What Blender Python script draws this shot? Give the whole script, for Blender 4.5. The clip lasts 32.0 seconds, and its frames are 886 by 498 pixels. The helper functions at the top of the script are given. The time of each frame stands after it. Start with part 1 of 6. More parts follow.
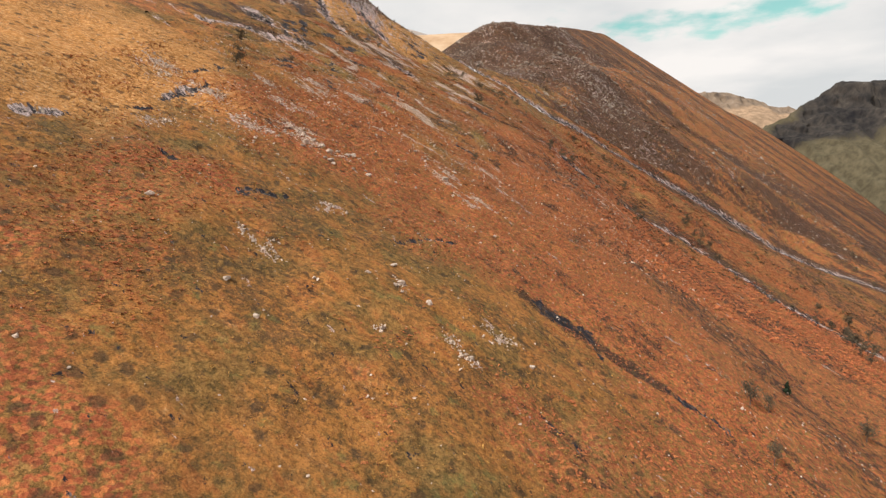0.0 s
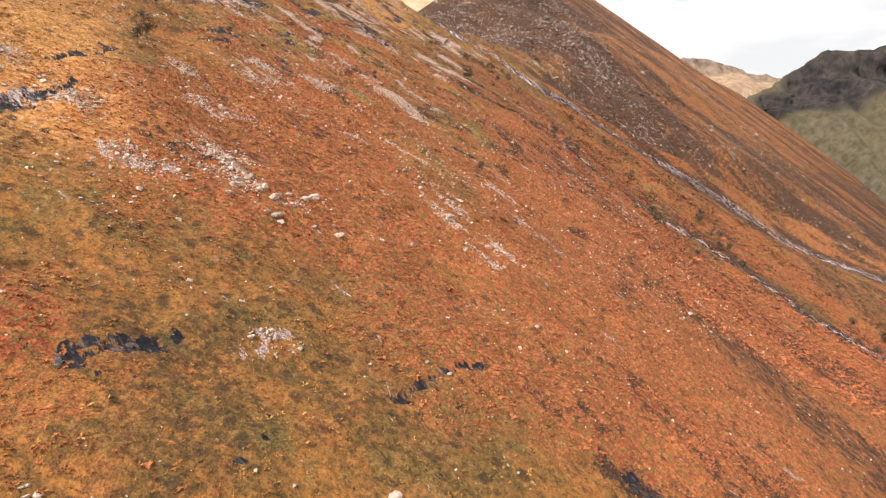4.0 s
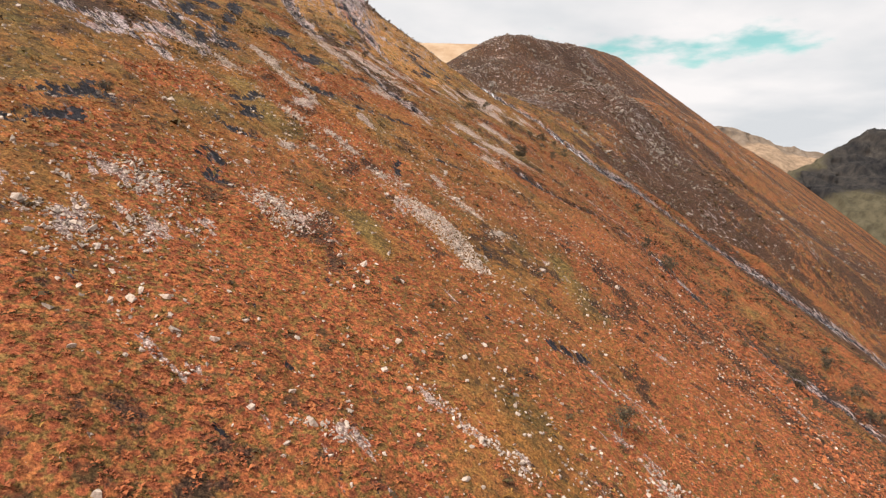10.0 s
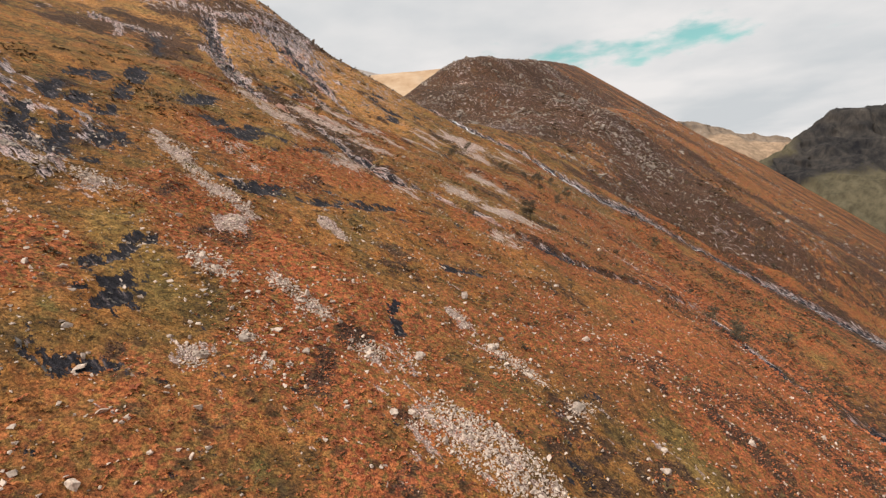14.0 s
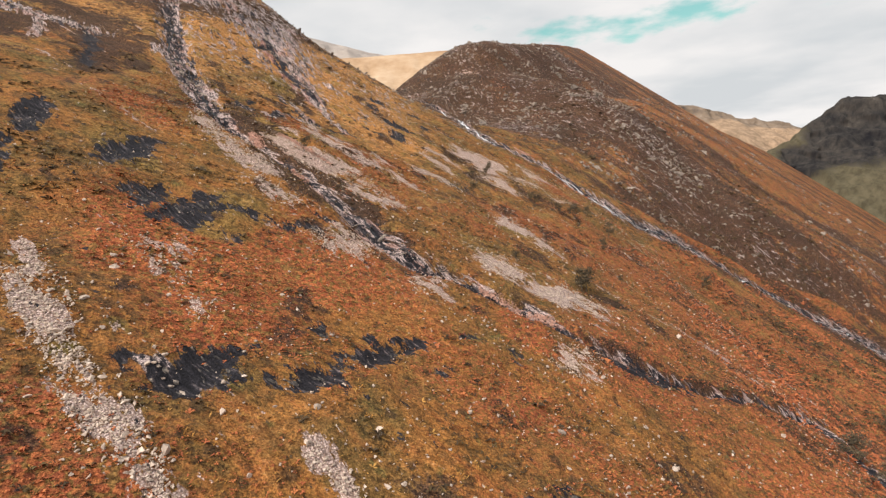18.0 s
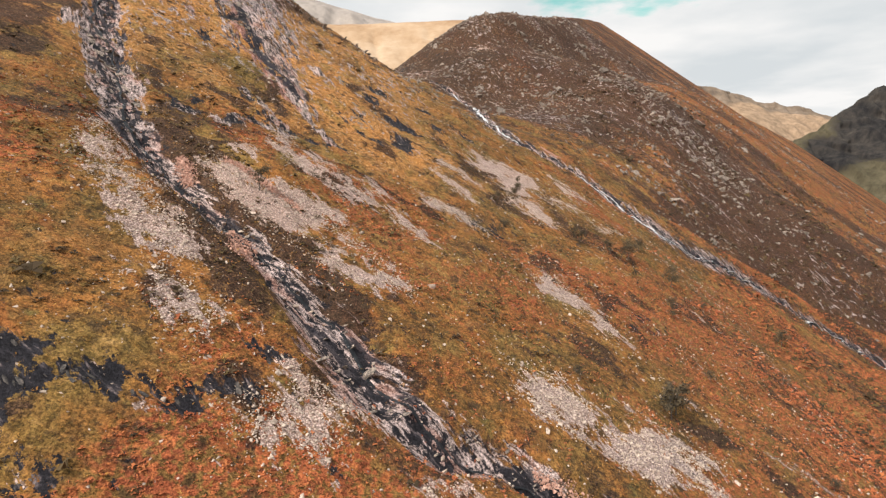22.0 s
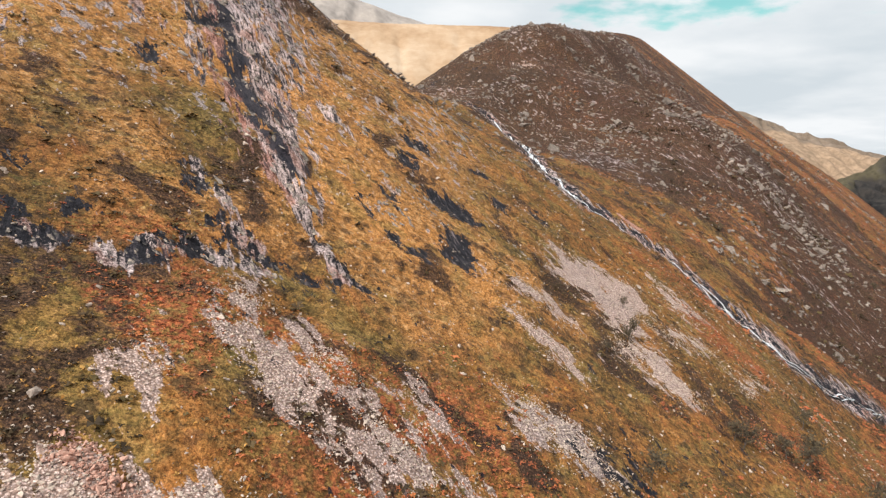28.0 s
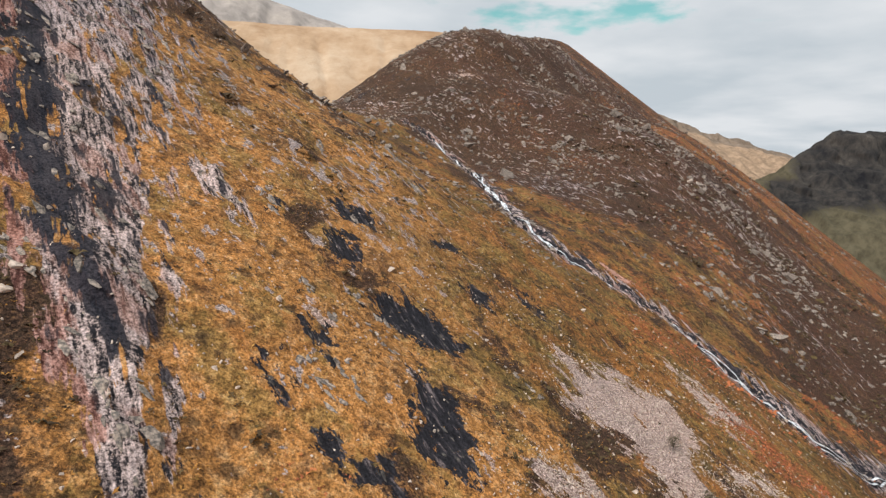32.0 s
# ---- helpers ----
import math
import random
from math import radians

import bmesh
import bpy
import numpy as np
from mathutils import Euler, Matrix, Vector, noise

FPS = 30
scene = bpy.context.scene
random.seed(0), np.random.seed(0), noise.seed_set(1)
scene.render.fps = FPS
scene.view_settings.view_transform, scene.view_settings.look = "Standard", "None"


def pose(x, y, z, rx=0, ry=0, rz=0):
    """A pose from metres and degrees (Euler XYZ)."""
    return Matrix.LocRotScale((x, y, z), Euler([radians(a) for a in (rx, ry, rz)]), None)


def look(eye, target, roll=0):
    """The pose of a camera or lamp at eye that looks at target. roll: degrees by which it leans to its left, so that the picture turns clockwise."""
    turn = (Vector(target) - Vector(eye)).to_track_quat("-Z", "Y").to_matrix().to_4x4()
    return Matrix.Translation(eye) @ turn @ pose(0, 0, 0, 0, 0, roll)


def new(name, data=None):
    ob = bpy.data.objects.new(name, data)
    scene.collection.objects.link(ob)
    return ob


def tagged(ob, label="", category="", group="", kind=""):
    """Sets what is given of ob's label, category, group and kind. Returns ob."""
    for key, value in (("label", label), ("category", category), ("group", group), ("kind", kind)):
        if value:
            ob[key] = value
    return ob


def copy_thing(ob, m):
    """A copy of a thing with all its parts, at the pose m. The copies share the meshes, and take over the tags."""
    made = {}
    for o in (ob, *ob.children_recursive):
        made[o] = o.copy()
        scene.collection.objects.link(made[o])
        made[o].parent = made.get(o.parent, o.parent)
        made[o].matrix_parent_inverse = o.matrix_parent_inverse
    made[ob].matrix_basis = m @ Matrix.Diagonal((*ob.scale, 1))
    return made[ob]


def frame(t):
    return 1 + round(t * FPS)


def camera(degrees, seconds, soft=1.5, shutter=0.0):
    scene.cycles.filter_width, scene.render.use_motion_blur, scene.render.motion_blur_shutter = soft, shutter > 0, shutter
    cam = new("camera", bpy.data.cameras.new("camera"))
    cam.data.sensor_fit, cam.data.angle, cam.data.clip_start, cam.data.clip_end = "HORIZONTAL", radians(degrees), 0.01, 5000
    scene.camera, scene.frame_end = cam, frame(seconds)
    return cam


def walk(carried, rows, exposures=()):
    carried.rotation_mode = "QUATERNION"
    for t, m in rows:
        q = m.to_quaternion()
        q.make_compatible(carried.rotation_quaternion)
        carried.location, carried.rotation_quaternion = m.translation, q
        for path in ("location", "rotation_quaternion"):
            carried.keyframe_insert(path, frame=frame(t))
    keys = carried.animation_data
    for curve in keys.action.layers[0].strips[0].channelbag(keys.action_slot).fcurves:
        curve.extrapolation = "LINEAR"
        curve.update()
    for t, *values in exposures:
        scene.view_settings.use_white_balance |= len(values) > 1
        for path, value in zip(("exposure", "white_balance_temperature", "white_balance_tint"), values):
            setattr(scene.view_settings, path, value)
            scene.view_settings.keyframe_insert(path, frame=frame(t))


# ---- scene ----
cam = camera(79.0, 32.0, soft=1.35)
UNIT = 2.0     # metres to one unit of the plan
# seconds, eye in plan units, turn in degrees
PATH = [
    (0.0, 0.00, 0.00, 100.00, 83.47, 0.22, -0.65),
    (0.5, -0.70, 3.74, 101.47, 82.94, -0.29, -1.68),
    (1.0, -1.38, 7.46, 102.88, 81.89, -0.60, -2.33),
    (1.5, -1.98, 11.23, 104.23, 80.99, -0.72, -2.78),
    (2.0, -2.51, 15.05, 105.45, 80.39, -0.84, -3.06),
    (2.5, -2.93, 18.92, 106.59, 79.94, -0.79, -3.26),
    (3.0, -3.25, 22.79, 107.65, 79.66, -0.59, -3.39),
    (3.5, -3.52, 26.75, 108.67, 79.51, -0.46, -3.52),
    (5.5, -4.38, 43.43, 112.91, 80.50, 1.25, -4.25),
    (6.0, -4.59, 47.87, 114.17, 80.81, 1.17, -4.25),
    (6.5, -4.85, 52.44, 115.49, 80.88, 0.40, -3.98),
    (7.0, -5.14, 57.04, 116.72, 81.08, -0.50, -3.74),
    (7.5, -5.47, 61.66, 117.78, 81.58, -1.19, -3.47),
    (8.0, -5.81, 66.32, 118.73, 82.24, -1.76, -3.34),
    (8.5, -6.29, 71.02, 119.72, 82.69, -2.12, -3.16),
    (9.0, -6.84, 75.68, 120.75, 82.93, -2.51, -3.04),
    (9.5, -7.46, 80.23, 121.83, 83.32, -3.07, -2.92),
    (10.0, -8.11, 84.64, 122.96, 84.39, -3.48, -2.77),
    (10.5, -8.77, 88.90, 124.15, 85.41, -3.85, -2.66),
    (11.0, -9.43, 92.94, 125.41, 86.07, -3.33, -2.92),
    (11.5, -10.04, 96.79, 126.76, 86.51, -1.85, -3.52),
    (12.0, -10.57, 100.42, 128.16, 86.81, 0.01, -4.18),
    (12.5, -10.96, 103.88, 129.57, 86.86, 1.77, -4.90),
    (13.0, -11.12, 107.22, 131.03, 86.83, 2.95, -5.53),
    (13.5, -11.17, 110.44, 132.60, 86.71, 3.45, -5.91),
    (14.0, -11.16, 113.56, 134.22, 86.56, 3.59, -6.07),
    (14.5, -11.07, 116.65, 135.90, 86.46, 3.49, -6.14),
    (15.0, -11.10, 119.70, 137.63, 86.32, 3.33, -6.24),
    (15.5, -11.33, 122.89, 139.35, 86.17, 3.21, -6.41),
    (17.5, -13.12, 137.17, 146.67, 84.74, 3.22, -6.99),
    (18.0, -13.24, 140.75, 148.29, 84.07, 3.11, -7.19),
    (18.5, -13.19, 144.26, 149.75, 83.67, 3.01, -7.30),
    (19.0, -13.11, 147.70, 151.07, 83.21, 2.87, -7.35),
    (19.5, -12.94, 151.21, 152.26, 82.61, 2.74, -7.41),
    (20.0, -12.73, 154.79, 153.37, 82.11, 2.57, -7.45),
    (20.5, -12.49, 158.41, 154.48, 81.78, 2.41, -7.49),
    (21.0, -12.24, 162.02, 155.62, 81.29, 2.22, -7.53),
    (21.5, -11.96, 165.63, 156.78, 81.02, 1.95, -7.40),
    (22.0, -11.70, 169.25, 157.92, 80.95, 0.94, -6.90),
    (22.5, -11.52, 172.82, 159.01, 80.96, -0.71, -6.19),
    (23.0, -11.41, 176.25, 160.03, 81.01, -2.17, -5.56),
    (23.5, -11.35, 179.59, 161.03, 81.04, -3.18, -5.10),
    (24.0, -11.33, 182.82, 161.98, 81.09, -4.01, -4.72),
    (24.5, -11.39, 186.01, 162.90, 81.12, -4.72, -4.43),
    (25.0, -11.48, 189.25, 163.86, 81.11, -5.08, -4.28),
    (25.5, -11.77, 192.35, 164.87, 81.02, -5.33, -4.32),
    (27.5, -14.64, 204.18, 169.28, 80.89, -3.83, -5.49),
    (28.0, -15.01, 207.40, 170.28, 80.84, -3.27, -5.83),
    (28.5, -15.20, 210.74, 171.19, 80.82, -2.75, -6.18),
    (29.0, -15.31, 214.10, 172.06, 80.80, -2.46, -6.50),
    (29.5, -15.34, 217.45, 172.92, 80.92, -2.58, -7.58),
    (30.0, -15.30, 220.75, 173.79, 81.04, -2.52, -8.73),
    (30.5, -15.26, 223.94, 174.65, 81.13, -2.16, -9.62),
    (31.0, -15.15, 226.97, 175.45, 81.23, -1.96, -10.54),
    (31.5, -15.06, 229.85, 176.16, 81.35, -2.02, -12.26),
    (32.0, -14.98, 232.66, 176.84, 81.47, -1.94, -13.58),
]
EXPOSURES = [(0, 0.32, 6750, 13), (2, 0.62, 6750, 16), (3.5, 0.7, 6750, 16), (7, 0.52, 6600, 16), (9, 0.44, 6600, 15), (13, 0.15, 6600, 13), (19, 0.3, 6600, 13), (25, 0.36, 6400, 10), (28, 0.34, 6250, 10), (30, 0.2, 6200, 10), (32, 0.05, 6150, 10)]
walk(cam, [(t, pose(UNIT * x, UNIT * y, UNIT * z, *a)) for t, x, y, z, *a in PATH], EXPOSURES)

# ---- light ----
SUN_FROM = Vector((-0.56, -0.38, 0.80)).normalized()   # where the sun stands
SUN_EL = math.asin(SUN_FROM.z)
SUN_AZ = math.atan2(SUN_FROM.x, SUN_FROM.y)

sun_data = bpy.data.lights.new("sun", "SUN")
sun_data.energy, sun_data.angle, sun_data.color = 3.7, radians(8.0), (1.0, 0.95, 0.87)
sun = new("sun", sun_data)
sun.matrix_world = look((0, 0, 400), Vector((0, 0, 400)) - SUN_FROM)


def sky_world():
    """A bright broken cloud deck over a blue-green sky, one gap over the hill."""
    world = bpy.data.worlds.new("sky")
    scene.world = world
    world.use_nodes = True
    nt = world.node_tree
    nt.nodes.clear()
    N, L = nt.nodes.new, nt.links.new
    out, bg = N("ShaderNodeOutputWorld"), N("ShaderNodeBackground")
    sky = N("ShaderNodeTexSky")
    sky.sky_type, sky.sun_disc = "NISHITA", False
    sky.sun_elevation, sky.sun_rotation = SUN_EL, SUN_AZ
    co = N("ShaderNodeTexCoord")
    sep = N("ShaderNodeSeparateXYZ")
    L(co.outputs["Generated"], sep.inputs[0])
    # project the view direction on a flat cloud layer
    zz = N("ShaderNodeMath"); zz.operation = "ADD"; zz.inputs[1].default_value = 0.12
    L(sep.outputs[2], zz.inputs[0])
    px, py = N("ShaderNodeMath"), N("ShaderNodeMath")
    for m, o in ((px, 0), (py, 1)):
        m.operation = "DIVIDE"
        L(sep.outputs[o], m.inputs[0]); L(zz.outputs[0], m.inputs[1])
    com = N("ShaderNodeCombineXYZ")
    L(px.outputs[0], com.inputs[0]); L(py.outputs[0], com.inputs[1])
    n1 = N("ShaderNodeTexNoise")
    n1.inputs["Scale"].default_value, n1.inputs["Detail"].default_value = 3.4, 8
    n1.inputs["Roughness"].default_value = 0.55
    L(com.outputs[0], n1.inputs["Vector"])
    # the gap in the clouds, an ellipse with torn edges
    shift = N("ShaderNodeMapping")
    shift.inputs["Location"].default_value = (-GAP[0], -GAP[1], 0)
    swing = N("ShaderNodeMapping")
    swing.inputs["Rotation"].default_value = (0, 0, radians(GAP[4]))
    gap = N("ShaderNodeMapping")
    gap.inputs["Scale"].default_value = (1 / GAP[2], 1 / GAP[3], 0)
    L(com.outputs[0], shift.inputs["Vector"]); L(shift.outputs[0], swing.inputs["Vector"]); L(swing.outputs[0], gap.inputs["Vector"])
    ln = N("ShaderNodeVectorMath"); ln.operation = "LENGTH"
    L(gap.outputs[0], ln.inputs[0])
    ad = N("ShaderNodeMath"); ad.operation = "MULTIPLY_ADD"
    L(n1.outputs["Fac"], ad.inputs[0]); ad.inputs[1].default_value = 3.6
    L(ln.outputs["Value"], ad.inputs[2])
    ramp_ = N("ShaderNodeMapRange"); ramp_.interpolation_type = "SMOOTHSTEP"
    ramp_.inputs["From Min"].default_value, ramp_.inputs["From Max"].default_value = 1.9, 2.75
    L(ad.outputs[0], ramp_.inputs["Value"])
    n2 = N("ShaderNodeTexNoise")
    n2.inputs["Scale"].default_value, n2.inputs["Detail"].default_value = 1.1, 5
    L(com.outputs[0], n2.inputs["Vector"])
    cr = N("ShaderNodeValToRGB")
    cr.color_ramp.elements[0].position, cr.color_ramp.elements[0].color = 0.35, (0.58, 0.62, 0.635, 1)
    cr.color_ramp.elements[1].position, cr.color_ramp.elements[1].color = 0.62, (0.80, 0.80, 0.785, 1)
    L(n2.outputs["Fac"], cr.inputs[0])
    blue = N("ShaderNodeMixRGB"); blue.blend_type = "MULTIPLY"; blue.inputs[0].default_value = 1
    L(sky.outputs[0], blue.inputs[1]); blue.inputs[2].default_value = (0.135, 0.185, 0.118, 1)
    mix = N("ShaderNodeMixRGB")
    L(ramp_.outputs["Result"], mix.inputs[0]); L(blue.outputs[0], mix.inputs[1]); L(cr.outputs[0], mix.inputs[2])
    L(mix.outputs[0], bg.inputs["Color"])
    bg.inputs["Strength"].default_value = 0.93
    L(bg.outputs[0], out.inputs["Surface"])


GAP = (1.14, 2.26, 0.62, 0.20, 19)    # centre, half widths and turn on the cloud layer
sky_world()


# ---- materials ----
def mat_base(name, rough=0.9, spec=0.25):
    m = bpy.data.materials.new(name)
    m.use_nodes = True
    nt = m.node_tree
    b = nt.nodes["Principled BSDF"]
    b.inputs["Roughness"].default_value = rough
    b.inputs["Specular IOR Level"].default_value = spec
    return m, nt, b


class Graph:
    """Short names for the nodes that the materials share."""

    def __init__(self, nt):
        self.nt = nt
        self.geo = nt.nodes.new("ShaderNodeNewGeometry")
        unit = nt.nodes.new("ShaderNodeVectorMath")
        unit.operation = "SCALE"
        unit.inputs["Scale"].default_value = 1 / UNIT
        nt.links.new(self.geo.outputs["Position"], unit.inputs[0])
        self.place = unit.outputs[0]      # in plan units

    def node(self, kind, **kw):
        n = self.nt.nodes.new(kind)
        for k, v in kw.items():
            n.inputs[k.replace("_", " ")].default_value = v
        return n

    def link(self, a, b):
        self.nt.links.new(a, b)

    def scaled(self, sx, sy, sz, rz=0.0):
        r = self.node("ShaderNodeMapping", Rotation=(0, 0, rz))
        m = self.node("ShaderNodeMapping", Scale=(sx, sy, sz))
        self.link(self.place, r.inputs["Vector"])
        self.link(r.outputs[0], m.inputs["Vector"])
        return m.outputs[0]

    def noise(self, scale, detail=4, rough=0.6, vec=None, offset=0.0):
        n = self.node("ShaderNodeTexNoise", Scale=scale, Detail=detail, Roughness=rough)
        if vec is None:
            vec = self.place
        if offset:
            m = self.node("ShaderNodeMapping", Location=(offset, offset * 1.7, offset * 0.6))
            self.link(vec, m.inputs["Vector"])
            vec = m.outputs[0]
        self.link(vec, n.inputs["Vector"])
        return n.outputs["Fac"]

    def step(self, fac, a, b, lo=0.0, hi=1.0):
        n = self.node("ShaderNodeMapRange")
        n.interpolation_type = "SMOOTHSTEP"
        for k, v in (("From Min", a), ("From Max", b), ("To Min", lo), ("To Max", hi)):
            n.inputs[k].default_value = v
        self.link(fac, n.inputs["Value"])
        return n.outputs["Result"]

    def math(self, op, a, b):
        n = self.nt.nodes.new("ShaderNodeMath")
        n.operation = op
        for i, v in enumerate((a, b)):
            if isinstance(v, (int, float)):
                n.inputs[i].default_value = v
            else:
                self.link(v, n.inputs[i])
        return n.outputs[0]

    def mix(self, fac, a, b, mode="MIX"):
        n = self.nt.nodes.new("ShaderNodeMixRGB")
        n.blend_type = mode
        for i, v in enumerate((fac, a, b)):
            if isinstance(v, (int, float)):
                n.inputs[i].default_value = v
            elif isinstance(v, tuple):
                n.inputs[i].default_value = (*v, 1)
            else:
                self.link(v, n.inputs[i])
        return n.outputs[0]

    def ramp(self, fac, stops):
        n = self.nt.nodes.new("ShaderNodeValToRGB")
        e = n.color_ramp.elements
        while len(e) < len(stops):
            e.new(0.5)
        for el, (p, c) in zip(e, stops):
            el.position, el.color = p, (*c, 1)
        self.link(fac, n.inputs[0])
        return n.outputs[0]

    def muted(self, col, sat):
        n = self.node("ShaderNodeHueSaturation", Saturation=sat)
        self.link(col, n.inputs["Color"])
        return n.outputs[0]

    def attr(self, name):
        n = self.nt.nodes.new("ShaderNodeAttribute")
        n.attribute_name = name
        return n.outputs["Fac"]

    def spots(self, scale, stir):
        """Cells of uneven outline, about 1/scale plan units apart."""
        n = self.node("ShaderNodeTexNoise", Scale=scale * 1.7, Detail=3, Roughness=0.6)
        self.link(self.place, n.inputs["Vector"])
        k = self.nt.nodes.new("ShaderNodeVectorMath")
        k.operation = "MULTIPLY_ADD"
        self.link(n.outputs["Color"], k.inputs[0])
        k.inputs[1].default_value = (stir / scale * 2,) * 3
        self.link(self.place, k.inputs[2])
        v = self.node("ShaderNodeTexVoronoi", Scale=scale)
        self.link(k.outputs[0], v.inputs["Vector"])
        return v

    def bump(self, height, strength, distance, bsdf):
        n = self.node("ShaderNodeBump", Strength=strength, Distance=distance)
        self.link(height, n.inputs["Height"])
        self.link(n.outputs[0], bsdf.inputs["Normal"])


FALL_TURN = radians(122)    # turns the fall line in plan to +y


def ground_material():
    m, nt, b = mat_base("hillside", 0.92, 0.15)
    g = Graph(nt)
    big = g.noise(0.035, 5, 0.6)
    mid = g.noise(0.22, 5, 0.65, offset=13.0)
    small = g.noise(1.6, 5, 0.7, offset=31.0)
    fine = g.noise(7.0, 4, 0.75, offset=57.0)
    grass = g.ramp(g.math("ADD", g.math("MULTIPLY", mid, 0.4), g.math("MULTIPLY", small, 0.6)), (
        (0.34, (0.070, 0.048, 0.019)), (0.43, (0.19, 0.105, 0.030)), (0.51, (0.32, 0.150, 0.038)),
        (0.60, (0.40, 0.185, 0.050)), (0.70, (0.52, 0.34, 0.15))))
    # sedge greener in the damp hollows
    # thin streaks of other growth down the fall line
    fv = g.scaled(0.9, 0.30, 0.22, FALL_TURN)
    fv2 = g.scaled(0.9, 0.30, 0.22, FALL_TURN + radians(26))
    xyz = g.node("ShaderNodeSeparateXYZ")
    g.link(g.place, xyz.inputs[0])
    upper = g.step(xyz.outputs[1], 215, 250)
    fl = g.mix(upper, g.noise(0.75, 6, 0.68, vec=fv), g.noise(0.75, 6, 0.68, vec=fv2))
    grass = g.mix(g.step(fl, 0.52, 0.62, 0, 0.55), grass, (0.30, 0.105, 0.032))
    grass = g.mix(g.step(fl, 0.50, 0.40, 0, 0.45), grass, (0.10, 0.062, 0.024))
    olive = g.step(g.noise(0.13, 6, 0.68, offset=71.0), 0.47, 0.60)
    grass = g.mix(g.math("MULTIPLY", olive, 0.72), grass, g.ramp(small, ((0.36, (0.055, 0.046, 0.018)), (0.5, (0.135, 0.10, 0.030)), (0.64, (0.24, 0.16, 0.05)))))
    green = g.step(g.noise(0.35, 5, 0.65, offset=101.0), 0.58, 0.68)
    grass = g.mix(g.math("MULTIPLY", green, 0.6), grass, (0.15, 0.15, 0.045))
    gr = g.step(g.math("ADD", g.attr("green"), g.math("MULTIPLY", g.math("SUBTRACT", mid, 0.5), 1.3)), 0.32, 0.75)
    grass = g.mix(g.math("MULTIPLY", gr, 0.62), grass, g.ramp(small, ((0.34, (0.080, 0.064, 0.020)), (0.5, (0.20, 0.150, 0.040)), (0.66, (0.36, 0.25, 0.08)))))
    # bracken: rust clumps over olive grass
    cells = g.spots(2.5, 0.35)
    clump = g.step(g.math("ADD", cells.outputs["Distance"], g.math("MULTIPLY", g.math("SUBTRACT", small, 0.5), 0.7)), 0.72, 0.42)
    under = g.ramp(g.math("ADD", g.math("MULTIPLY", small, 0.5), g.math("MULTIPLY", fine, 0.5)), ((0.34, (0.075, 0.055, 0.018)), (0.5, (0.20, 0.115, 0.034)), (0.66, (0.34, 0.20, 0.060))))
    under = g.mix(g.step(g.noise(0.55, 5, 0.7, offset=211.0), 0.56, 0.66, 0, 0.7), under, (0.16, 0.125, 0.036))
    rusty = g.ramp(cells.outputs["Color"], ((0.12, (0.21, 0.060, 0.028)), (0.5, (0.41, 0.112, 0.045)), (0.88, (0.53, 0.19, 0.060))))
    bracken = g.mix(g.math("MULTIPLY", clump, 0.88), under, rusty)
    bracken = g.mix(g.step(fl, 0.50, 0.38, 0, 0.5), bracken, (0.20, 0.095, 0.026))
    bf = g.step(g.math("ADD", g.attr("bracken"), g.math("MULTIPLY", g.math("SUBTRACT", mid, 0.5), 0.9)), 0.30, 0.70)
    col = g.mix(bf, grass, bracken)
    # bleached deer grass on the upper knolls, and sunlight painted on the left slope
    gold = g.step(g.math("ADD", g.attr("gold"), g.math("MULTIPLY", g.math("SUBTRACT", mid, 0.5), 0.8)), 0.35, 0.8)
    col = g.mix(g.math("MULTIPLY", gold, 0.85), col, g.ramp(small, ((0.32, (0.23, 0.115, 0.032)), (0.5, (0.50, 0.243, 0.066)), (0.68, (0.64, 0.42, 0.18)))))
    # the upper grass is patched with olive moss and brown sedge
    over = g.step(xyz.outputs[1], 185, 225)
    moss = g.step(g.noise(0.24, 6, 0.72, offset=251.0), 0.50, 0.60, 0, 0.62)
    col = g.mix(g.math("MULTIPLY", moss, over), col, g.ramp(small, ((0.34, (0.10, 0.080, 0.024)), (0.5, (0.24, 0.175, 0.050)), (0.66, (0.40, 0.29, 0.095)))))
    brown = g.step(g.noise(0.33, 6, 0.75, offset=271.0), 0.54, 0.62, 0, 0.62)
    col = g.mix(g.math("MULTIPLY", brown, over), col, g.ramp(small, ((0.36, (0.045, 0.030, 0.018)), (0.5, (0.12, 0.066, 0.030)), (0.64, (0.24, 0.115, 0.045)))))
    # heather and dead stalks, with a general darkening towards +x
    hf = g.step(g.math("ADD", g.attr("heather"), g.math("MULTIPLY", g.math("SUBTRACT", g.noise(0.6, 7, 0.78, offset=231.0), 0.5), 2.2)), 0.32, 0.62)
    col = g.mix(g.math("MULTIPLY", hf, 0.92), col, g.ramp(fine, ((0.34, (0.018, 0.012, 0.011)), (0.52, (0.055, 0.034, 0.023)), (0.70, (0.135, 0.078, 0.044)))))
    # tufts of dead rush and heather, in drifts
    drift = g.noise(0.10, 4, 0.6, offset=121.0)
    tf = g.step(g.math("ADD", g.noise(2.4, 5, 0.72, offset=133.0), g.math("MULTIPLY", g.math("SUBTRACT", drift, 0.5), 0.55)), 0.55, 0.60)
    col = g.mix(g.math("MULTIPLY", tf, g.math("SUBTRACT", 0.60, g.math("MULTIPLY", bf, 0.45))), col, (0.055, 0.038, 0.022))
    lf = g.step(g.math("SUBTRACT", g.noise(3.0, 5, 0.72, offset=153.0), g.math("MULTIPLY", g.math("SUBTRACT", drift, 0.5), 0.4)), 0.57, 0.63)
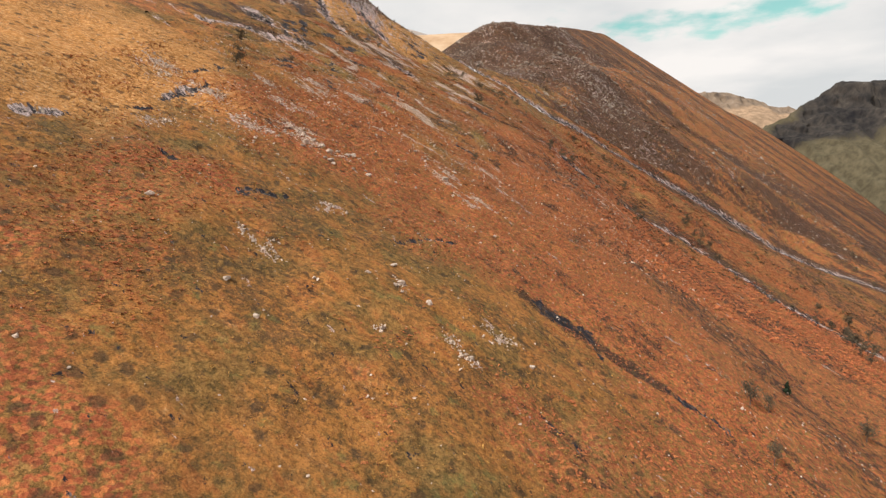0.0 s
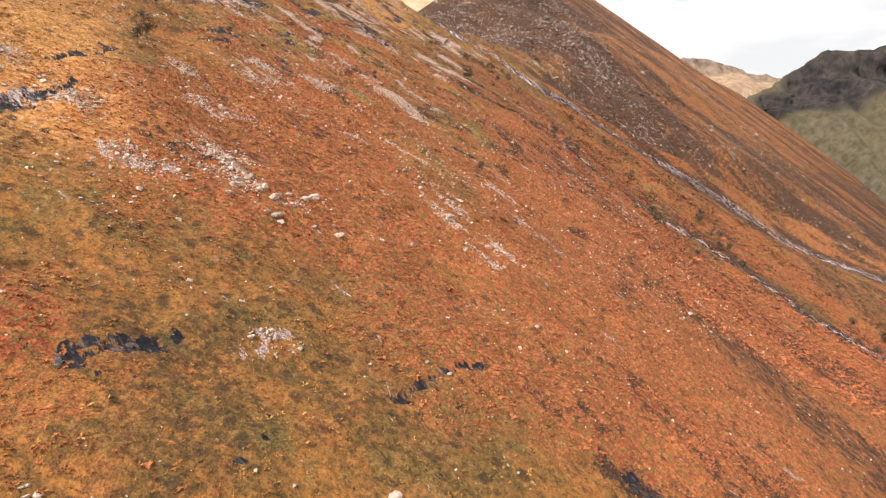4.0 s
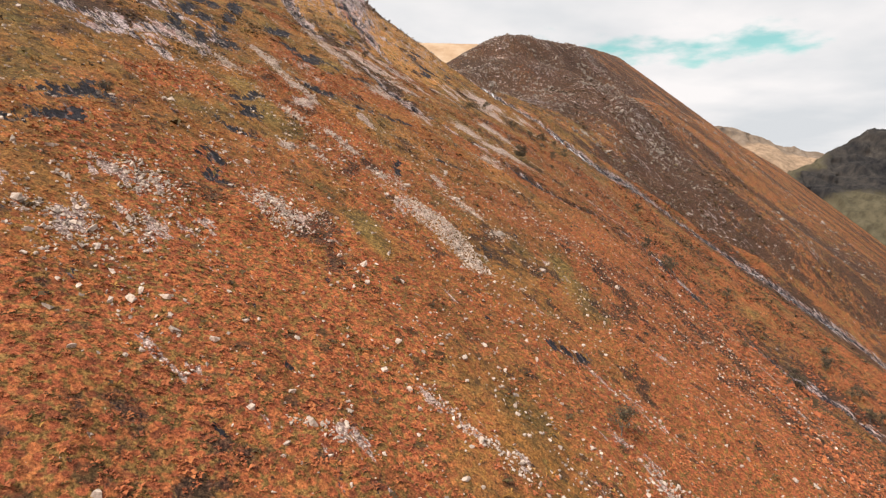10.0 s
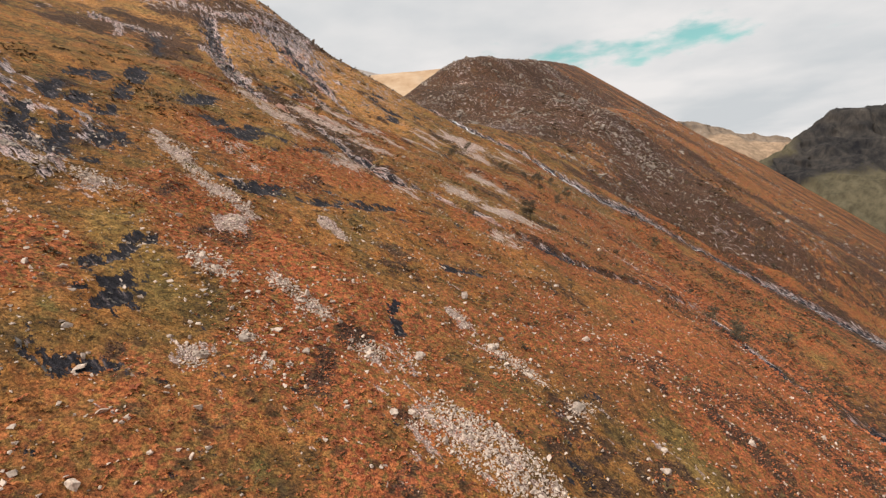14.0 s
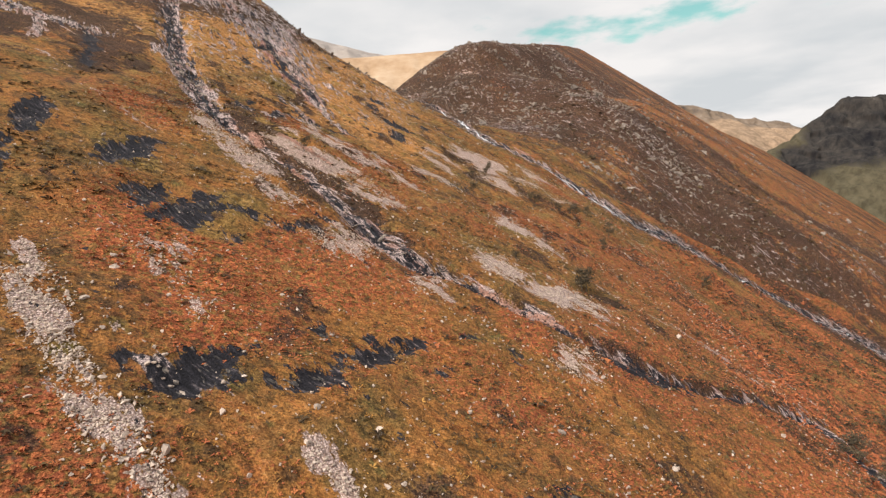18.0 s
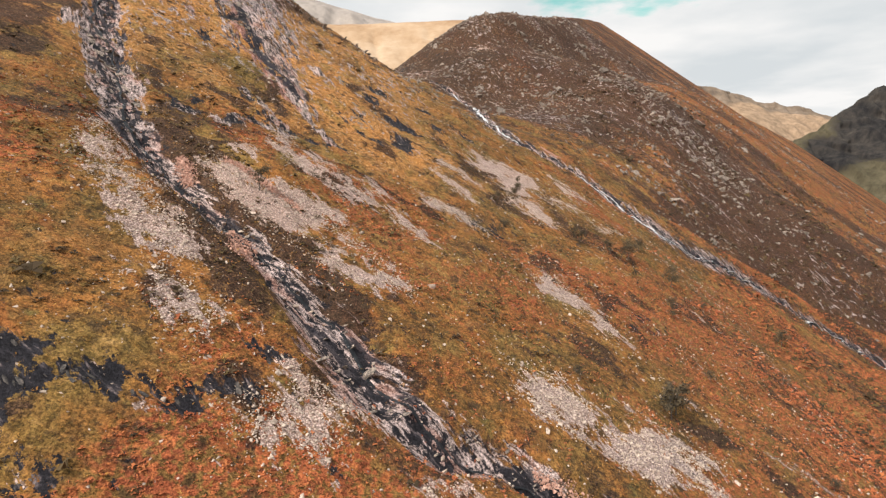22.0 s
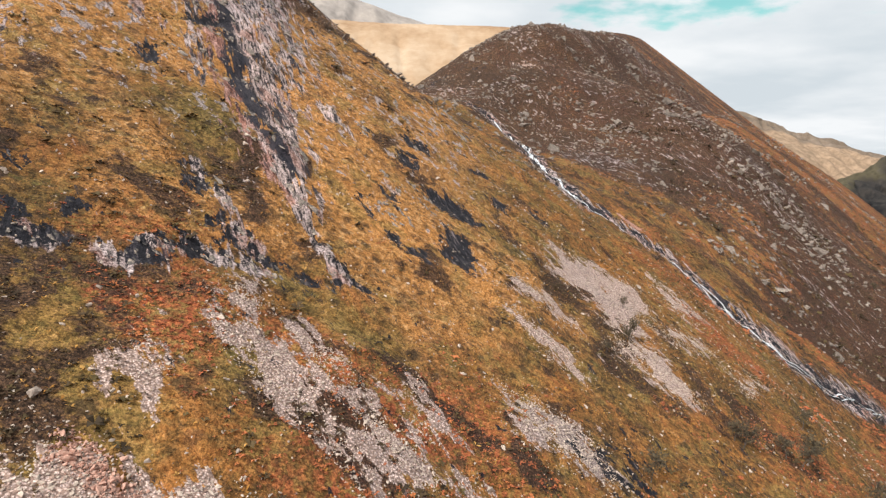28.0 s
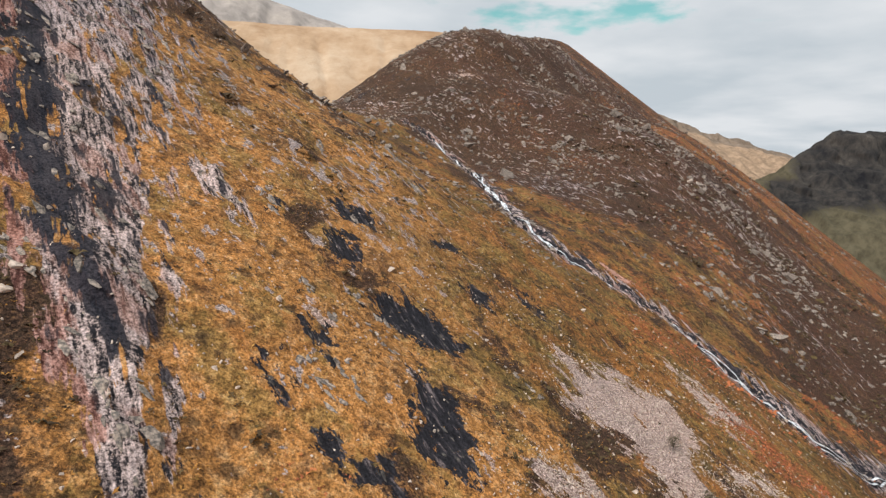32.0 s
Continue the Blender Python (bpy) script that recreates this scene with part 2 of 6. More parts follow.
    col = g.mix(g.math("MULTIPLY", lf, 0.22), col, (0.50, 0.29, 0.10))
    # single dark bushes and clumps of rush, wider apart
    bush = g.spots(0.62, 0.4)
    few = g.step(g.math("ADD", bush.outputs["Color"], g.math("MULTIPLY", g.math("SUBTRACT", mid, 0.5), 0.9)), 0.50, 0.58)
    col = g.mix(g.math("MULTIPLY", g.math("MULTIPLY", few, g.step(bush.outputs["Distance"], 0.36, 0.22)), 0.72), col, (0.060, 0.042, 0.022))
    # higher up the sward is broken by darker sedge
    up2 = g.step(xyz.outputs[1], 85, 150)
    sedge = g.step(g.noise(1.5, 7, 0.8, offset=191.0), 0.48, 0.43, 0, 0.62)
    col = g.mix(g.math("MULTIPLY", sedge, up2), col, g.mix(1.0, col, (0.36, 0.33, 0.34), "MULTIPLY"))
    # grey rock ends showing through
    ev = g.scaled(1.25, 0.80, 0.7, FALL_TURN + radians(19))
    en = g.noise(0.62, 4, 0.62, vec=ev, offset=171.0)
    ef = g.step(g.math("ADD", g.attr("stip"), g.math("MULTIPLY", g.math("SUBTRACT", en, 0.5), 3.0)), 0.72, 0.78)
    col = g.mix(ef, col, g.ramp(fine, ((0.36, (0.13, 0.11, 0.095)), (0.5, (0.31, 0.265, 0.225)), (0.64, (0.47, 0.405, 0.35)))))
    # scree dust between the stones
    sf = g.step(g.math("ADD", g.attr("scree"), g.math("MULTIPLY", g.math("SUBTRACT", g.noise(0.7, 5, 0.7, vec=g.scaled(1.3, 0.55, 0.5, FALL_TURN + radians(14)), offset=3.0), 0.5), 2.8)), 0.47, 0.53)
    vor = g.node("ShaderNodeTexVoronoi", Scale=8.0)
    g.link(g.place, vor.inputs["Vector"])
    pebbles = g.mix(g.step(vor.outputs["Distance"], 0.25, 0.6), g.ramp(vor.outputs["Color"], ((0.1, (0.48, 0.385, 0.31)), (0.9, (0.72, 0.60, 0.50)))), (0.27, 0.20, 0.15))
    col = g.mix(sf, col, pebbles)
    # bare rock in ribs down the slope
    rv = g.scaled(1.1, 0.22, 0.17, FALL_TURN)
    rv2 = g.scaled(1.1, 0.22, 0.17, FALL_TURN + radians(33))
    ribs = g.mix(upper, g.noise(1.0, 6, 0.62, vec=rv), g.noise(1.0, 6, 0.62, vec=rv2))
    streak = g.mix(upper, g.noise(3.2, 4, 0.6, vec=rv, offset=9.0), g.noise(3.2, 4, 0.6, vec=rv2, offset=9.0))
    rf = g.step(g.math("ADD", g.attr("rock"), g.math("MULTIPLY", g.math("SUBTRACT", ribs, 0.5), 2.3)), 0.45, 0.55)
    rock = g.ramp(g.math("ADD", g.math("MULTIPLY", streak, 0.65), g.math("MULTIPLY", fine, 0.35)), (
        (0.42, (0.020, 0.020, 0.022)), (0.46, (0.08, 0.070, 0.064)), (0.50, (0.34, 0.28, 0.235)), (0.62, (0.58, 0.50, 0.44))))
    pink = g.step(g.noise(0.6, 3, 0.5, vec=rv, offset=23.0), 0.52, 0.62)
    rock = g.mix(g.math("MULTIPLY", pink, 0.5), rock, (0.36, 0.20, 0.14))
    washed = g.step(g.math("ADD", g.attr("pink"), g.math("MULTIPLY", g.math("SUBTRACT", ribs, 0.5), 1.4)), 0.42, 0.60)
    rock = g.mix(g.math("MULTIPLY", washed, 0.65), rock, g.ramp(streak, ((0.38, (0.14, 0.055, 0.035)), (0.55, (0.36, 0.15, 0.09)), (0.68, (0.50, 0.29, 0.21)))))
    seep = g.mix(upper, g.noise(0.62, 4, 0.6, vec=rv, offset=61.0), g.noise(0.62, 4, 0.6, vec=rv2, offset=61.0))
    rock = g.mix(g.step(seep, 0.54, 0.60, 0, 0.92), rock, (0.026, 0.027, 0.032))
    black = g.step(g.math("ADD", g.attr("seep"), g.math("MULTIPLY", g.math("SUBTRACT", streak, 0.5), 1.6)), 0.42, 0.54)
    rock = g.mix(g.math("MULTIPLY", black, 0.95), rock, (0.024, 0.026, 0.032))
    col = g.mix(rf, col, rock)
    # wet black slabs and peat
    df = g.step(g.math("ADD", g.attr("wet"), g.math("MULTIPLY", g.math("SUBTRACT", g.noise(0.8, 6, 0.72, vec=g.scaled(1.3, 0.75, 0.6, FALL_TURN + radians(14)), offset=41.0), 0.5), 3.3)), 0.46, 0.53)
    wetc = g.ramp(streak, ((0.40, (0.014, 0.014, 0.016)), (0.58, (0.028, 0.028, 0.031)), (0.72, (0.20, 0.17, 0.155))))
    col = g.mix(df, col, wetc)
    # grain
    col = g.mix(1.0, col, g.mix(g.step(xyz.outputs[1], 60, 115), g.ramp(fine, ((0.38, (0.72, 0.72, 0.73)), (0.5, (1.02, 1.02, 1.02)), (0.62, (1.24, 1.23, 1.22)))), g.ramp(fine, ((0.38, (0.46, 0.45, 0.47)), (0.5, (1.0, 1.0, 1.0)), (0.62, (1.5, 1.48, 1.45))))), "MULTIPLY")
    # dark mottling: dead stalks, burrows, and shade between tussocks painted into the colour
    tuss_shade = g.step(g.noise(3.4, 5, 0.7, offset=93.0), 0.46, 0.38, 0, 0.42)
    col = g.mix(tuss_shade, col, g.mix(1.0, col, (0.32, 0.31, 0.33), "MULTIPLY"))
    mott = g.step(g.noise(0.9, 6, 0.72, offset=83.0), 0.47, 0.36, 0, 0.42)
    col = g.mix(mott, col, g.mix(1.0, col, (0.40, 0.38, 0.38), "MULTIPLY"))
    col = g.mix(1.0, col, g.ramp(big, ((0.35, (0.86, 0.84, 0.96)), (0.65, (1.14, 1.04, 1.10)))), "MULTIPLY")
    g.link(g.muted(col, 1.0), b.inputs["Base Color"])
    g.link(g.math("SUBTRACT", 0.93, g.math("MULTIPLY", df, 0.12)), b.inputs["Roughness"])
    g.bump(g.math("ADD", g.math("MULTIPLY", small, 0.6), g.math("MULTIPLY", fine, 0.4)), 0.8, 0.7, b)
    return m


def stone_material(name, stops, lichen=0.35):
    m, nt, b = mat_base(name, 0.88, 0.25)
    g = Graph(nt)
    n = g.noise(5.0, 5, 0.65)
    col = g.ramp(n, stops)
    isl = g.geo.outputs["Random Per Island"]
    oi = nt.nodes.new("ShaderNodeObjectInfo").outputs["Random"]
    tone = g.math("FRACT", g.math("ADD", isl, oi), 0.0)
    col = g.mix(1.0, col, g.ramp(tone, ((0.0, (0.66, 0.64, 0.63)), (0.5, (0.98, 0.95, 0.93)), (1.0, (1.12, 1.08, 1.05)))), "MULTIPLY")
    li = g.step(g.noise(2.2, 4, 0.7, offset=5.0), 0.56, 0.66)
    col = g.mix(g.math("MULTIPLY", li, lichen), col, (0.13, 0.12, 0.10))
    g.link(col, b.inputs["Base Color"])
    g.bump(g.noise(9.0, 4, 0.7), 0.6, 0.08, b)
    return m


def leaf_material(name, lo, mid_, hi):
    m, nt, b = mat_base(name, 0.8, 0.15)
    g = Graph(nt)
    col = g.ramp(g.geo.outputs["Random Per Island"], ((0.0, lo), (0.5, mid_), (1.0, hi)))
    col = g.mix(1.0, col, g.ramp(g.noise(0.25, 4, 0.6), ((0.3, (0.7, 0.72, 0.7)), (0.7, (1.22, 1.2, 1.1)))), "MULTIPLY")
    g.link(g.muted(col, 0.98), b.inputs["Base Color"])
    return m


M_GROUND = ground_material()
GREY = ((0.30, (0.26, 0.20, 0.165)), (0.45, (0.46, 0.375, 0.31)), (0.6, (0.60, 0.505, 0.425)), (0.75, (0.70, 0.61, 0.525)))
M_STONE = stone_material("pale_schist", GREY)
M_BOULDER = stone_material("lichened_boulder", tuple((p, tuple(0.84 * k for k in c)) for p, c in GREY), 0.6)
M_CRAG = stone_material("dark_crag_rock", ((0.32, (0.05, 0.048, 0.048)), (0.45, (0.16, 0.14, 0.125)), (0.58, (0.37, 0.305, 0.25)), (0.75, (0.51, 0.435, 0.37))), 0.5)
M_WETROCK = stone_material("wet_slab_rock", ((0.3, (0.022, 0.021, 0.022)), (0.5, (0.065, 0.06, 0.058)), (0.7, (0.19, 0.165, 0.145))), 0.25)
M_PINK = stone_material("pink_gravel", ((0.30, (0.30, 0.17, 0.13)), (0.5, (0.52, 0.31, 0.24)), (0.7, (0.62, 0.42, 0.34))), 0.1)
M_BRACKEN = leaf_material("dead_bracken", (0.21, 0.062, 0.030), (0.37, 0.105, 0.043), (0.45, 0.155, 0.055))
M_GRASS = leaf_material("bleached_grass", (0.17, 0.09, 0.022), (0.33, 0.145, 0.028), (0.46, 0.25, 0.07))
M_HEATHER = leaf_material("heather", (0.034, 0.024, 0.016), (0.08, 0.052, 0.028), (0.12, 0.085, 0.035))


# ---- the lie of the land ----
def lattice(ix, iy, seed):
    h = (ix.astype(np.int64) * 374761393 + iy.astype(np.int64) * 668265263 + seed * 974711) & 0xFFFFFFFF
    h = ((h ^ (h >> 13)) * 1274126177) & 0xFFFFFFFF
    return ((h ^ (h >> 16)) & 0xFFFF) / 65535.0


def vnoise(x, y, seed):
    x, y = np.asarray(x, float), np.asarray(y, float)
    ix, iy = np.floor(x), np.floor(y)
    fx, fy = x - ix, y - iy
    fx, fy = fx * fx * (3 - 2 * fx), fy * fy * (3 - 2 * fy)
    a, b = lattice(ix, iy, seed), lattice(ix + 1, iy, seed)
    c, d = lattice(ix, iy + 1, seed), lattice(ix + 1, iy + 1, seed)
    return (a + (b - a) * fx) * (1 - fy) + (c + (d - c) * fx) * fy


def fbm(x, y, scale, octaves, seed, gain=0.5):
    """Noise of -1 to 1 with its largest lumps that many metres across."""
    s, amp, tot = 0.0, 1.0, 0.0
    for o in range(octaves):
        f = 2.0 ** o / scale
        s = s + amp * (vnoise(x * f + 17.3 * o, y * f - 9.1 * o, seed + o) * 2 - 1)
        tot += amp
        amp *= gain
    return s / tot


def smin(a, b, k):
    h = np.clip(0.5 + 0.5 * (b - a) / k, 0, 1)
    return b + (a - b) * h - k * h * (1 - h)


def smax(a, b, k):
    return -smin(-a, -b, k)


def ramp(v, a, b):
    t = np.clip((v - a) / (b - a), 0, 1)
    return t * t * (3 - 2 * t)


def brae_height(x, y):
    """The long even hillside, with its crest behind."""
    h = 72.6 - 0.519 * x + 0.286 * y - 5.5e-4 * x * np.minimum(x, 70) + 1.5e-4 * x * y + 1.56e-4 * y * y
    h = h + 12 * ramp(y, 240, 350) * ramp(-x, 25, 65)
    h = h - 0.137 * np.maximum(x - 40, 0) - 0.058 * np.maximum(y - 270, 0) * ramp(x, 0, 30)
    crest = 167.7 - 0.667 * x + 0.004 * np.minimum(x, 0) ** 2 - 0.208 * (y - 348)
    return smin(h, crest, 8)


def dome_height(x, y):
    """The rounded hill across the upper burn."""
    face = 203.0 - 0.552 * (x - 60) + 0.534 * (y - 380)
    toe = 120.6 - 0.449 * (x - 80) + 0.263 * (y - 330)
    steep = 228.6 - 0.062 * (x - 45) + 0.547 * (y - 455)
    apron = smin(201.1 - 0.209 * (x - 18) + 0.587 * (y - 377), 213.3 - 0.183 * (y - 440), 8)
    back = smax(292.5 - 0.527 * (x - 92) + 0.479 * (y - 480), 160 - 0.5 * (x - 230) + 0.2 * (y - 430), 5)
    cap = 234.2 + 0.499 * (x - 70) - 0.034 * (y - 480)
    flank = smax(smin(face, steep, 10), smin(apron, face + 6, 8), 6)
    return smin(smin(smax(flank, toe, 8), back, 8), cap, 7)


# broad swells and hollows of the dome and its skirts: x, y, height
SWELLS = [(5, 285, -2.7), (40, 285, 2.5), (75, 285, -0.8), (110, 285, -10.8), (150, 285, -14.6), (190, 285, -14.7), (5, 325, 3.8), (40, 325, 1.2), (110, 325, -10.0),
          (150, 325, 15.1), (190, 325, -1.7), (5, 365, -6.2), (40, 365, -8.3), (75, 365, 7.6), (110, 365, -11.1), (150, 365, -7.7), (190, 365, -5.3),
          (40, 405, -18.8), (110, 405, 8.7), (40, 445, 15.4), (75, 445, -7.4), (110, 445, -13.2), (40, 485, 7.3), (75, 485, 5.4), (110, 485, -4.2), (-35, 315, 3.6), (-60, 330, 3.0), (125, 215, -8.0)]


def base_height(x, y):
    h = smax(brae_height(x, y), dome_height(x, y), 5)
    for cx, cy, k in SWELLS:
        h = h + k * np.exp(-((x - cx) ** 2 + (y - cy) ** 2) / 1922)
    return h


def beyond(x, y):
    """How far past the upper burn a place lies, towards the dome."""
    return np.maximum(y - np.interp(x, BURN_SIDE[0], BURN_SIDE[1]), (x - 26) * (y > 300))


def along(pts, x, y):
    """Distance to a line of (x, y, half width) in half widths, and how far along it (0 to 1)."""
    best = np.full(np.shape(x), 1e9)
    part_of = np.zeros(np.shape(x))
    n = len(pts) - 1
    for i in range(n):
        (ax, ay, aw), (bx, by, bw) = pts[i], pts[i + 1]
        dx, dy = bx - ax, by - ay
        t = np.clip(((x - ax) * dx + (y - ay) * dy) / (dx * dx + dy * dy + 1e-9), 0, 1)
        d = np.hypot(x - ax - t * dx, y - ay - t * dy) / (aw + (bw - aw) * t)
        near = d < best
        best = np.where(near, d, best)
        part_of = np.where(near, (i + t) / n, part_of)
    return best, part_of


def stamp(field, pts, x, y, spread=2.2, gain=1.0):
    """Lay a soft band along pts into a field: 1 on the line, 0.5 at the half width, 0 at spread."""
    wid = max(p[2] for p in pts) * spread + 0.5
    xs, ys = [p[0] for p in pts], [p[1] for p in pts]
    near = np.where((x > min(xs) - wid) & (x < max(xs) + wid) & (y > min(ys) - wid) & (y < max(ys) + wid))
    if near[0].size:
        d, _ = along(pts, x[near], y[near])
        field[near] = np.maximum(field[near], gain * np.clip(1 - d / 2, 0, 1))


def inside(outline, x, y):
    """How far inside an outline places lie, in plan units; negative outside."""
    best, odd = np.full(np.shape(x), 1e9), np.zeros(np.shape(x), bool)
    for (ax, ay), (bx, by) in zip(outline, outline[1:] + outline[:1]):
        dx, dy = bx - ax, by - ay
        t = np.clip(((x - ax) * dx + (y - ay) * dy) / (dx * dx + dy * dy + 1e-9), 0, 1)
        best = np.minimum(best, np.hypot(x - ax - t * dx, y - ay - t * dy))
        if dy:
            odd ^= ((ay > y) != (by > y)) & (x < ax + dx * (y - ay) / dy)
    return np.where(odd, best, -best)


def stamp_patch(field, outline, x, y, soft, gain):
    """Lay a patch into a field: gain well inside, half of it on the outline."""
    xs, ys = [p[0] for p in outline], [p[1] for p in outline]
    near = np.where((x > min(xs) - soft) & (x < max(xs) + soft) & (y > min(ys) - soft) & (y < max(ys) + soft))
    if near[0].size:
        field[near] = np.maximum(field[near], gain * np.clip(0.5 + 0.5 * inside(outline, x[near], y[near]) / soft, 0, 1))


# the two burns, from the notch down: x, y, half width of the rocky bed
BURN_NEAR = [(-60, 285, 2.16), (-52.8, 262.7, 2.56), (-45, 244.2, 2.56), (-37.4, 229.5, 2.43), (-31.5, 223, 1.89), (-26.7, 218.7, 1.62), (-22.5, 214.9, 1.35),
             (-18.6, 211.6, 1.76), (-14.6, 206.8, 2.7), (-11.1, 202.9, 2.03), (-7.8, 201.4, 1.89), (-2.3, 201.5, 1.49), (1.7, 199.9, 1.76),
             (9.7, 197.4, 1.1), (20, 198, 0.8), (30, 200, 0.8), (40, 203, 1.2), (47, 206, 2.6), (51, 199.5, 3.4), (54, 194, 3.6), (60, 193.5, 3.6),
             (67, 197, 3.2), (78, 202, 2.8), (91, 198, 2.8), (101, 190, 3.0), (107, 181, 3.2), (113, 170, 3.4), (135, 150, 3.6), (170, 130, 4)]
BURN_FAR = [(9.0, 385, 1.0), (13, 383, 1.2), (18, 378.5, 1.5), (21, 371, 1.6), (21, 352, 1.8), (20, 336, 1.8), (21, 323, 1.7), (24, 316, 1.6), (29, 310.5, 1.6), (38.5, 304.5, 1.7),
            (44, 300.5, 1.8), (48.3, 295.5, 2.1), (55, 290, 2.5), (61, 287.5, 2.3), (75, 288, 2.0), (92, 287, 1.9), (110, 288, 1.9), (138, 285, 2.0), (168, 284, 2.2), (185, 276, 2.4), (260, 240, 2.8)]
BURN_SIDE = ((20, 38, 61, 92, 138, 185, 260), (330, 304, 287, 287, 285, 276, 240))

SCREE = []
def scree(*pts):
    SCREE.append(list(pts))


WET = []
def wet(*pts):
    WET.append(list(pts))


SCREE_PATCH, WET_PATCH = [], []
def scree_patch(*outline):
    SCREE_PATCH.append(outline)


def wet_patch(*outline):
    WET_PATCH.append(outline)


CRAG = []
def crag(*pts):
    CRAG.append(list(pts))


HEATH = []
def heath(*pts):
    HEATH.append(list(pts))


GREEN = []
def green(*pts):
    GREEN.append(list(pts))


RED = []
def redden(*pts):
    RED.append(list(pts))


heath((-62, 178, 5), (-52, 173, 4))
heath((-53, 227, 3), (-58, 240, 6), (-64, 255, 7), (-70, 235, 8))
heath((-66, 276, 8), (-54, 299, 9), (-45, 304, 8), (-38, 313, 7))
heath((-51, 287, 3), (-44, 296, 3.5), (-37, 303, 4), (-29, 310, 4))
heath((-48, 300, 4), (-38, 312, 4), (-30, 322, 4), (-18, 337, 4))
heath((-60, 150, 5), (-46, 158, 4))
heath((-29.5, 219, 1.2), (-26, 213.8, 1.5), (-24, 211.2, 1.5), (-21.6, 208.3, 1.3))
heath((-33.5, 248, 1.6), (-29.5, 246.8, 1.3))
heath((-29.2, 256, 1.3), (-26.3, 252.8, 1.1))
heath((-34, 228, 1.6), (-26, 221, 1.8), (-20, 217, 1.6), (-16, 212, 1.2))
heath((11, 66, 1.1), (18, 64, 1.1), (26, 61, 0.9))
heath((-25, 250, 0.8), (-27, 257, 0.9), (-29, 260, 0.8))
# pink washed band and black seep down the upper crag
PINK = [(-39.1, 284.4, 1.0), (-32.9, 269.4, 1.2), (-29.1, 261.0, 1.2), (-26.0, 256.8, 1.0), (-23.4, 254.2, 0.6)]
SEEP = [(-37.6, 286.6, 1.1), (-31.7, 271.5, 1.2), (-28.7, 266.1, 1.1), (-26.1, 261.9, 0.8), (-23.6, 258.5, 0.5)]

scree((-38.2, 181.3, 0.6), (-33.5, 174.6, 1.1), (-30.5, 171.6, 0.7), (-27.1, 168.1, 1.2), (-23.3, 165.5, 0.5))
scree((-24.9, 161.9, 0.9), (-24.2, 163.7, 0.7))
scree((-19.8, 156.0, 1.2), (-17.4, 154.5, 1.2), (-15.9, 152.9, 0.9))
scree((-25.0, 155.2, 1.2), (-23.1, 152.4, 0.9))
scree((-13.2, 151.5, 1.4), (-10.0, 150.8, 1.1))
scree((-3.6, 158.5, 0.9), (-1.1, 156.7, 1.1), (0.5, 155.6, 0.9))
scree((-6.0, 161.8, 0.7), (-4.4, 160.7, 0.7))
scree((-17.6, 170.2, 0.8), (-15.4, 168.3, 0.5))
scree((-20.6, 147.6, 0.7), (-19.9, 147.1, 0.6))
scree((-22.8, 144.4, 0.9), (-21.9, 144.7, 0.8))
scree((-19.4, 145.9, 0.8), (-18.2, 145.4, 0.8))
scree((2.7, 154.1, 1.1), (3.2, 153.5, 0.9))
scree((-34.3, 159.4, 1.7), (-34.3, 161.7, 1.5))
scree((-23.7, 87.2, 1.1), (-22.0, 85.5, 1.0), (-20.4, 84.3, 1.0), (-18.9, 82.9, 0.9))
scree((-24.9, 95.1, 1.1), (-22.8, 98.3, 1.2))
scree((0.2, 97.5, 1.0), (2.5, 95.3, 1.0))
scree((5.1, 93.1, 1.1), (5.8, 89.7, 1.3))
scree((6.1, 95.3, 1.2), (8.7, 96.3, 1.0))
scree((-27.6, 121.4, 1.6), (-25.5, 122.7, 1.5))
scree((-8.9, 146.8, 2.4), (-4.3, 144.0, 2.3), (-0.9, 139.9, 1.3))
scree((-20.7, 130.2, 2.0), (-16.9, 129.0, 1.9))
scree((-13.2, 108.7, 1.1), (-11.2, 109.4, 1.1))
scree((-16.3, 81.0, 0.8), (-15.6, 81.0, 0.6))
scree((-7.1, 115.8, 0.6), (-0.4, 113.6, 0.6))
scree((9.8, 120.1, 1.0), (13.6, 118.5, 0.7))
scree((-33.7, 103.9, 1.4), (-30.8, 103.4, 1.4))
scree((-28.3, 95.6, 1.1), (-27.0, 95.1, 0.8))
scree((-35.0, 82.1, 1.8), (-32.1, 82.5, 1.6))
scree((-28.2, 77.4, 1.4), (-23.8, 78.5, 1.4))
scree((-22.6, 85.6, 1.9), (-18.4, 82.2, 1.3), (-13.7, 82.1, 0.8))
scree((-27.4, 113.9, 2.2), (-23.6, 119.4, 2.3))
scree((-18.6, 50.6, 0.8), (-16.6, 49.4, 0.6), (-14.3, 48.2, 0.4))
scree((-12.7, 63.4, 1.1), (-11.5, 65.1, 1.1))
scree((4.8, 93.4, 1.7), (8.5, 95.9, 1.7))
scree((-1.0, 99.0, 1.8), (2.7, 101.8, 1.4))
scree((-33.7, 65.0, 1.2), (-32.3, 64.8, 1.2))
scree((-4.2, 53.0, 0.6), (-3.4, 53.0, 0.5))
scree((0.9, 47.5, 1.0), (3.1, 47.0, 0.8))
scree((-5.5, 44.8, 0.5), (-4.8, 44.6, 0.5))
scree((4.7, 52.4, 0.6), (7.5, 52.8, 0.6))
scree((-43.3, 84.9, 2.6), (-41.3, 87.2, 2.2))
wet((-27.7, 145.6, 1.0), (-26.9, 146.0, 1.0))
wet((-27.7, 147.5, 0.7), (-27.0, 148.5, 0.7))
wet((-29.3, 148.6, 0.5), (-28.6, 150.8, 0.6), (-27.5, 154.3, 0.8))
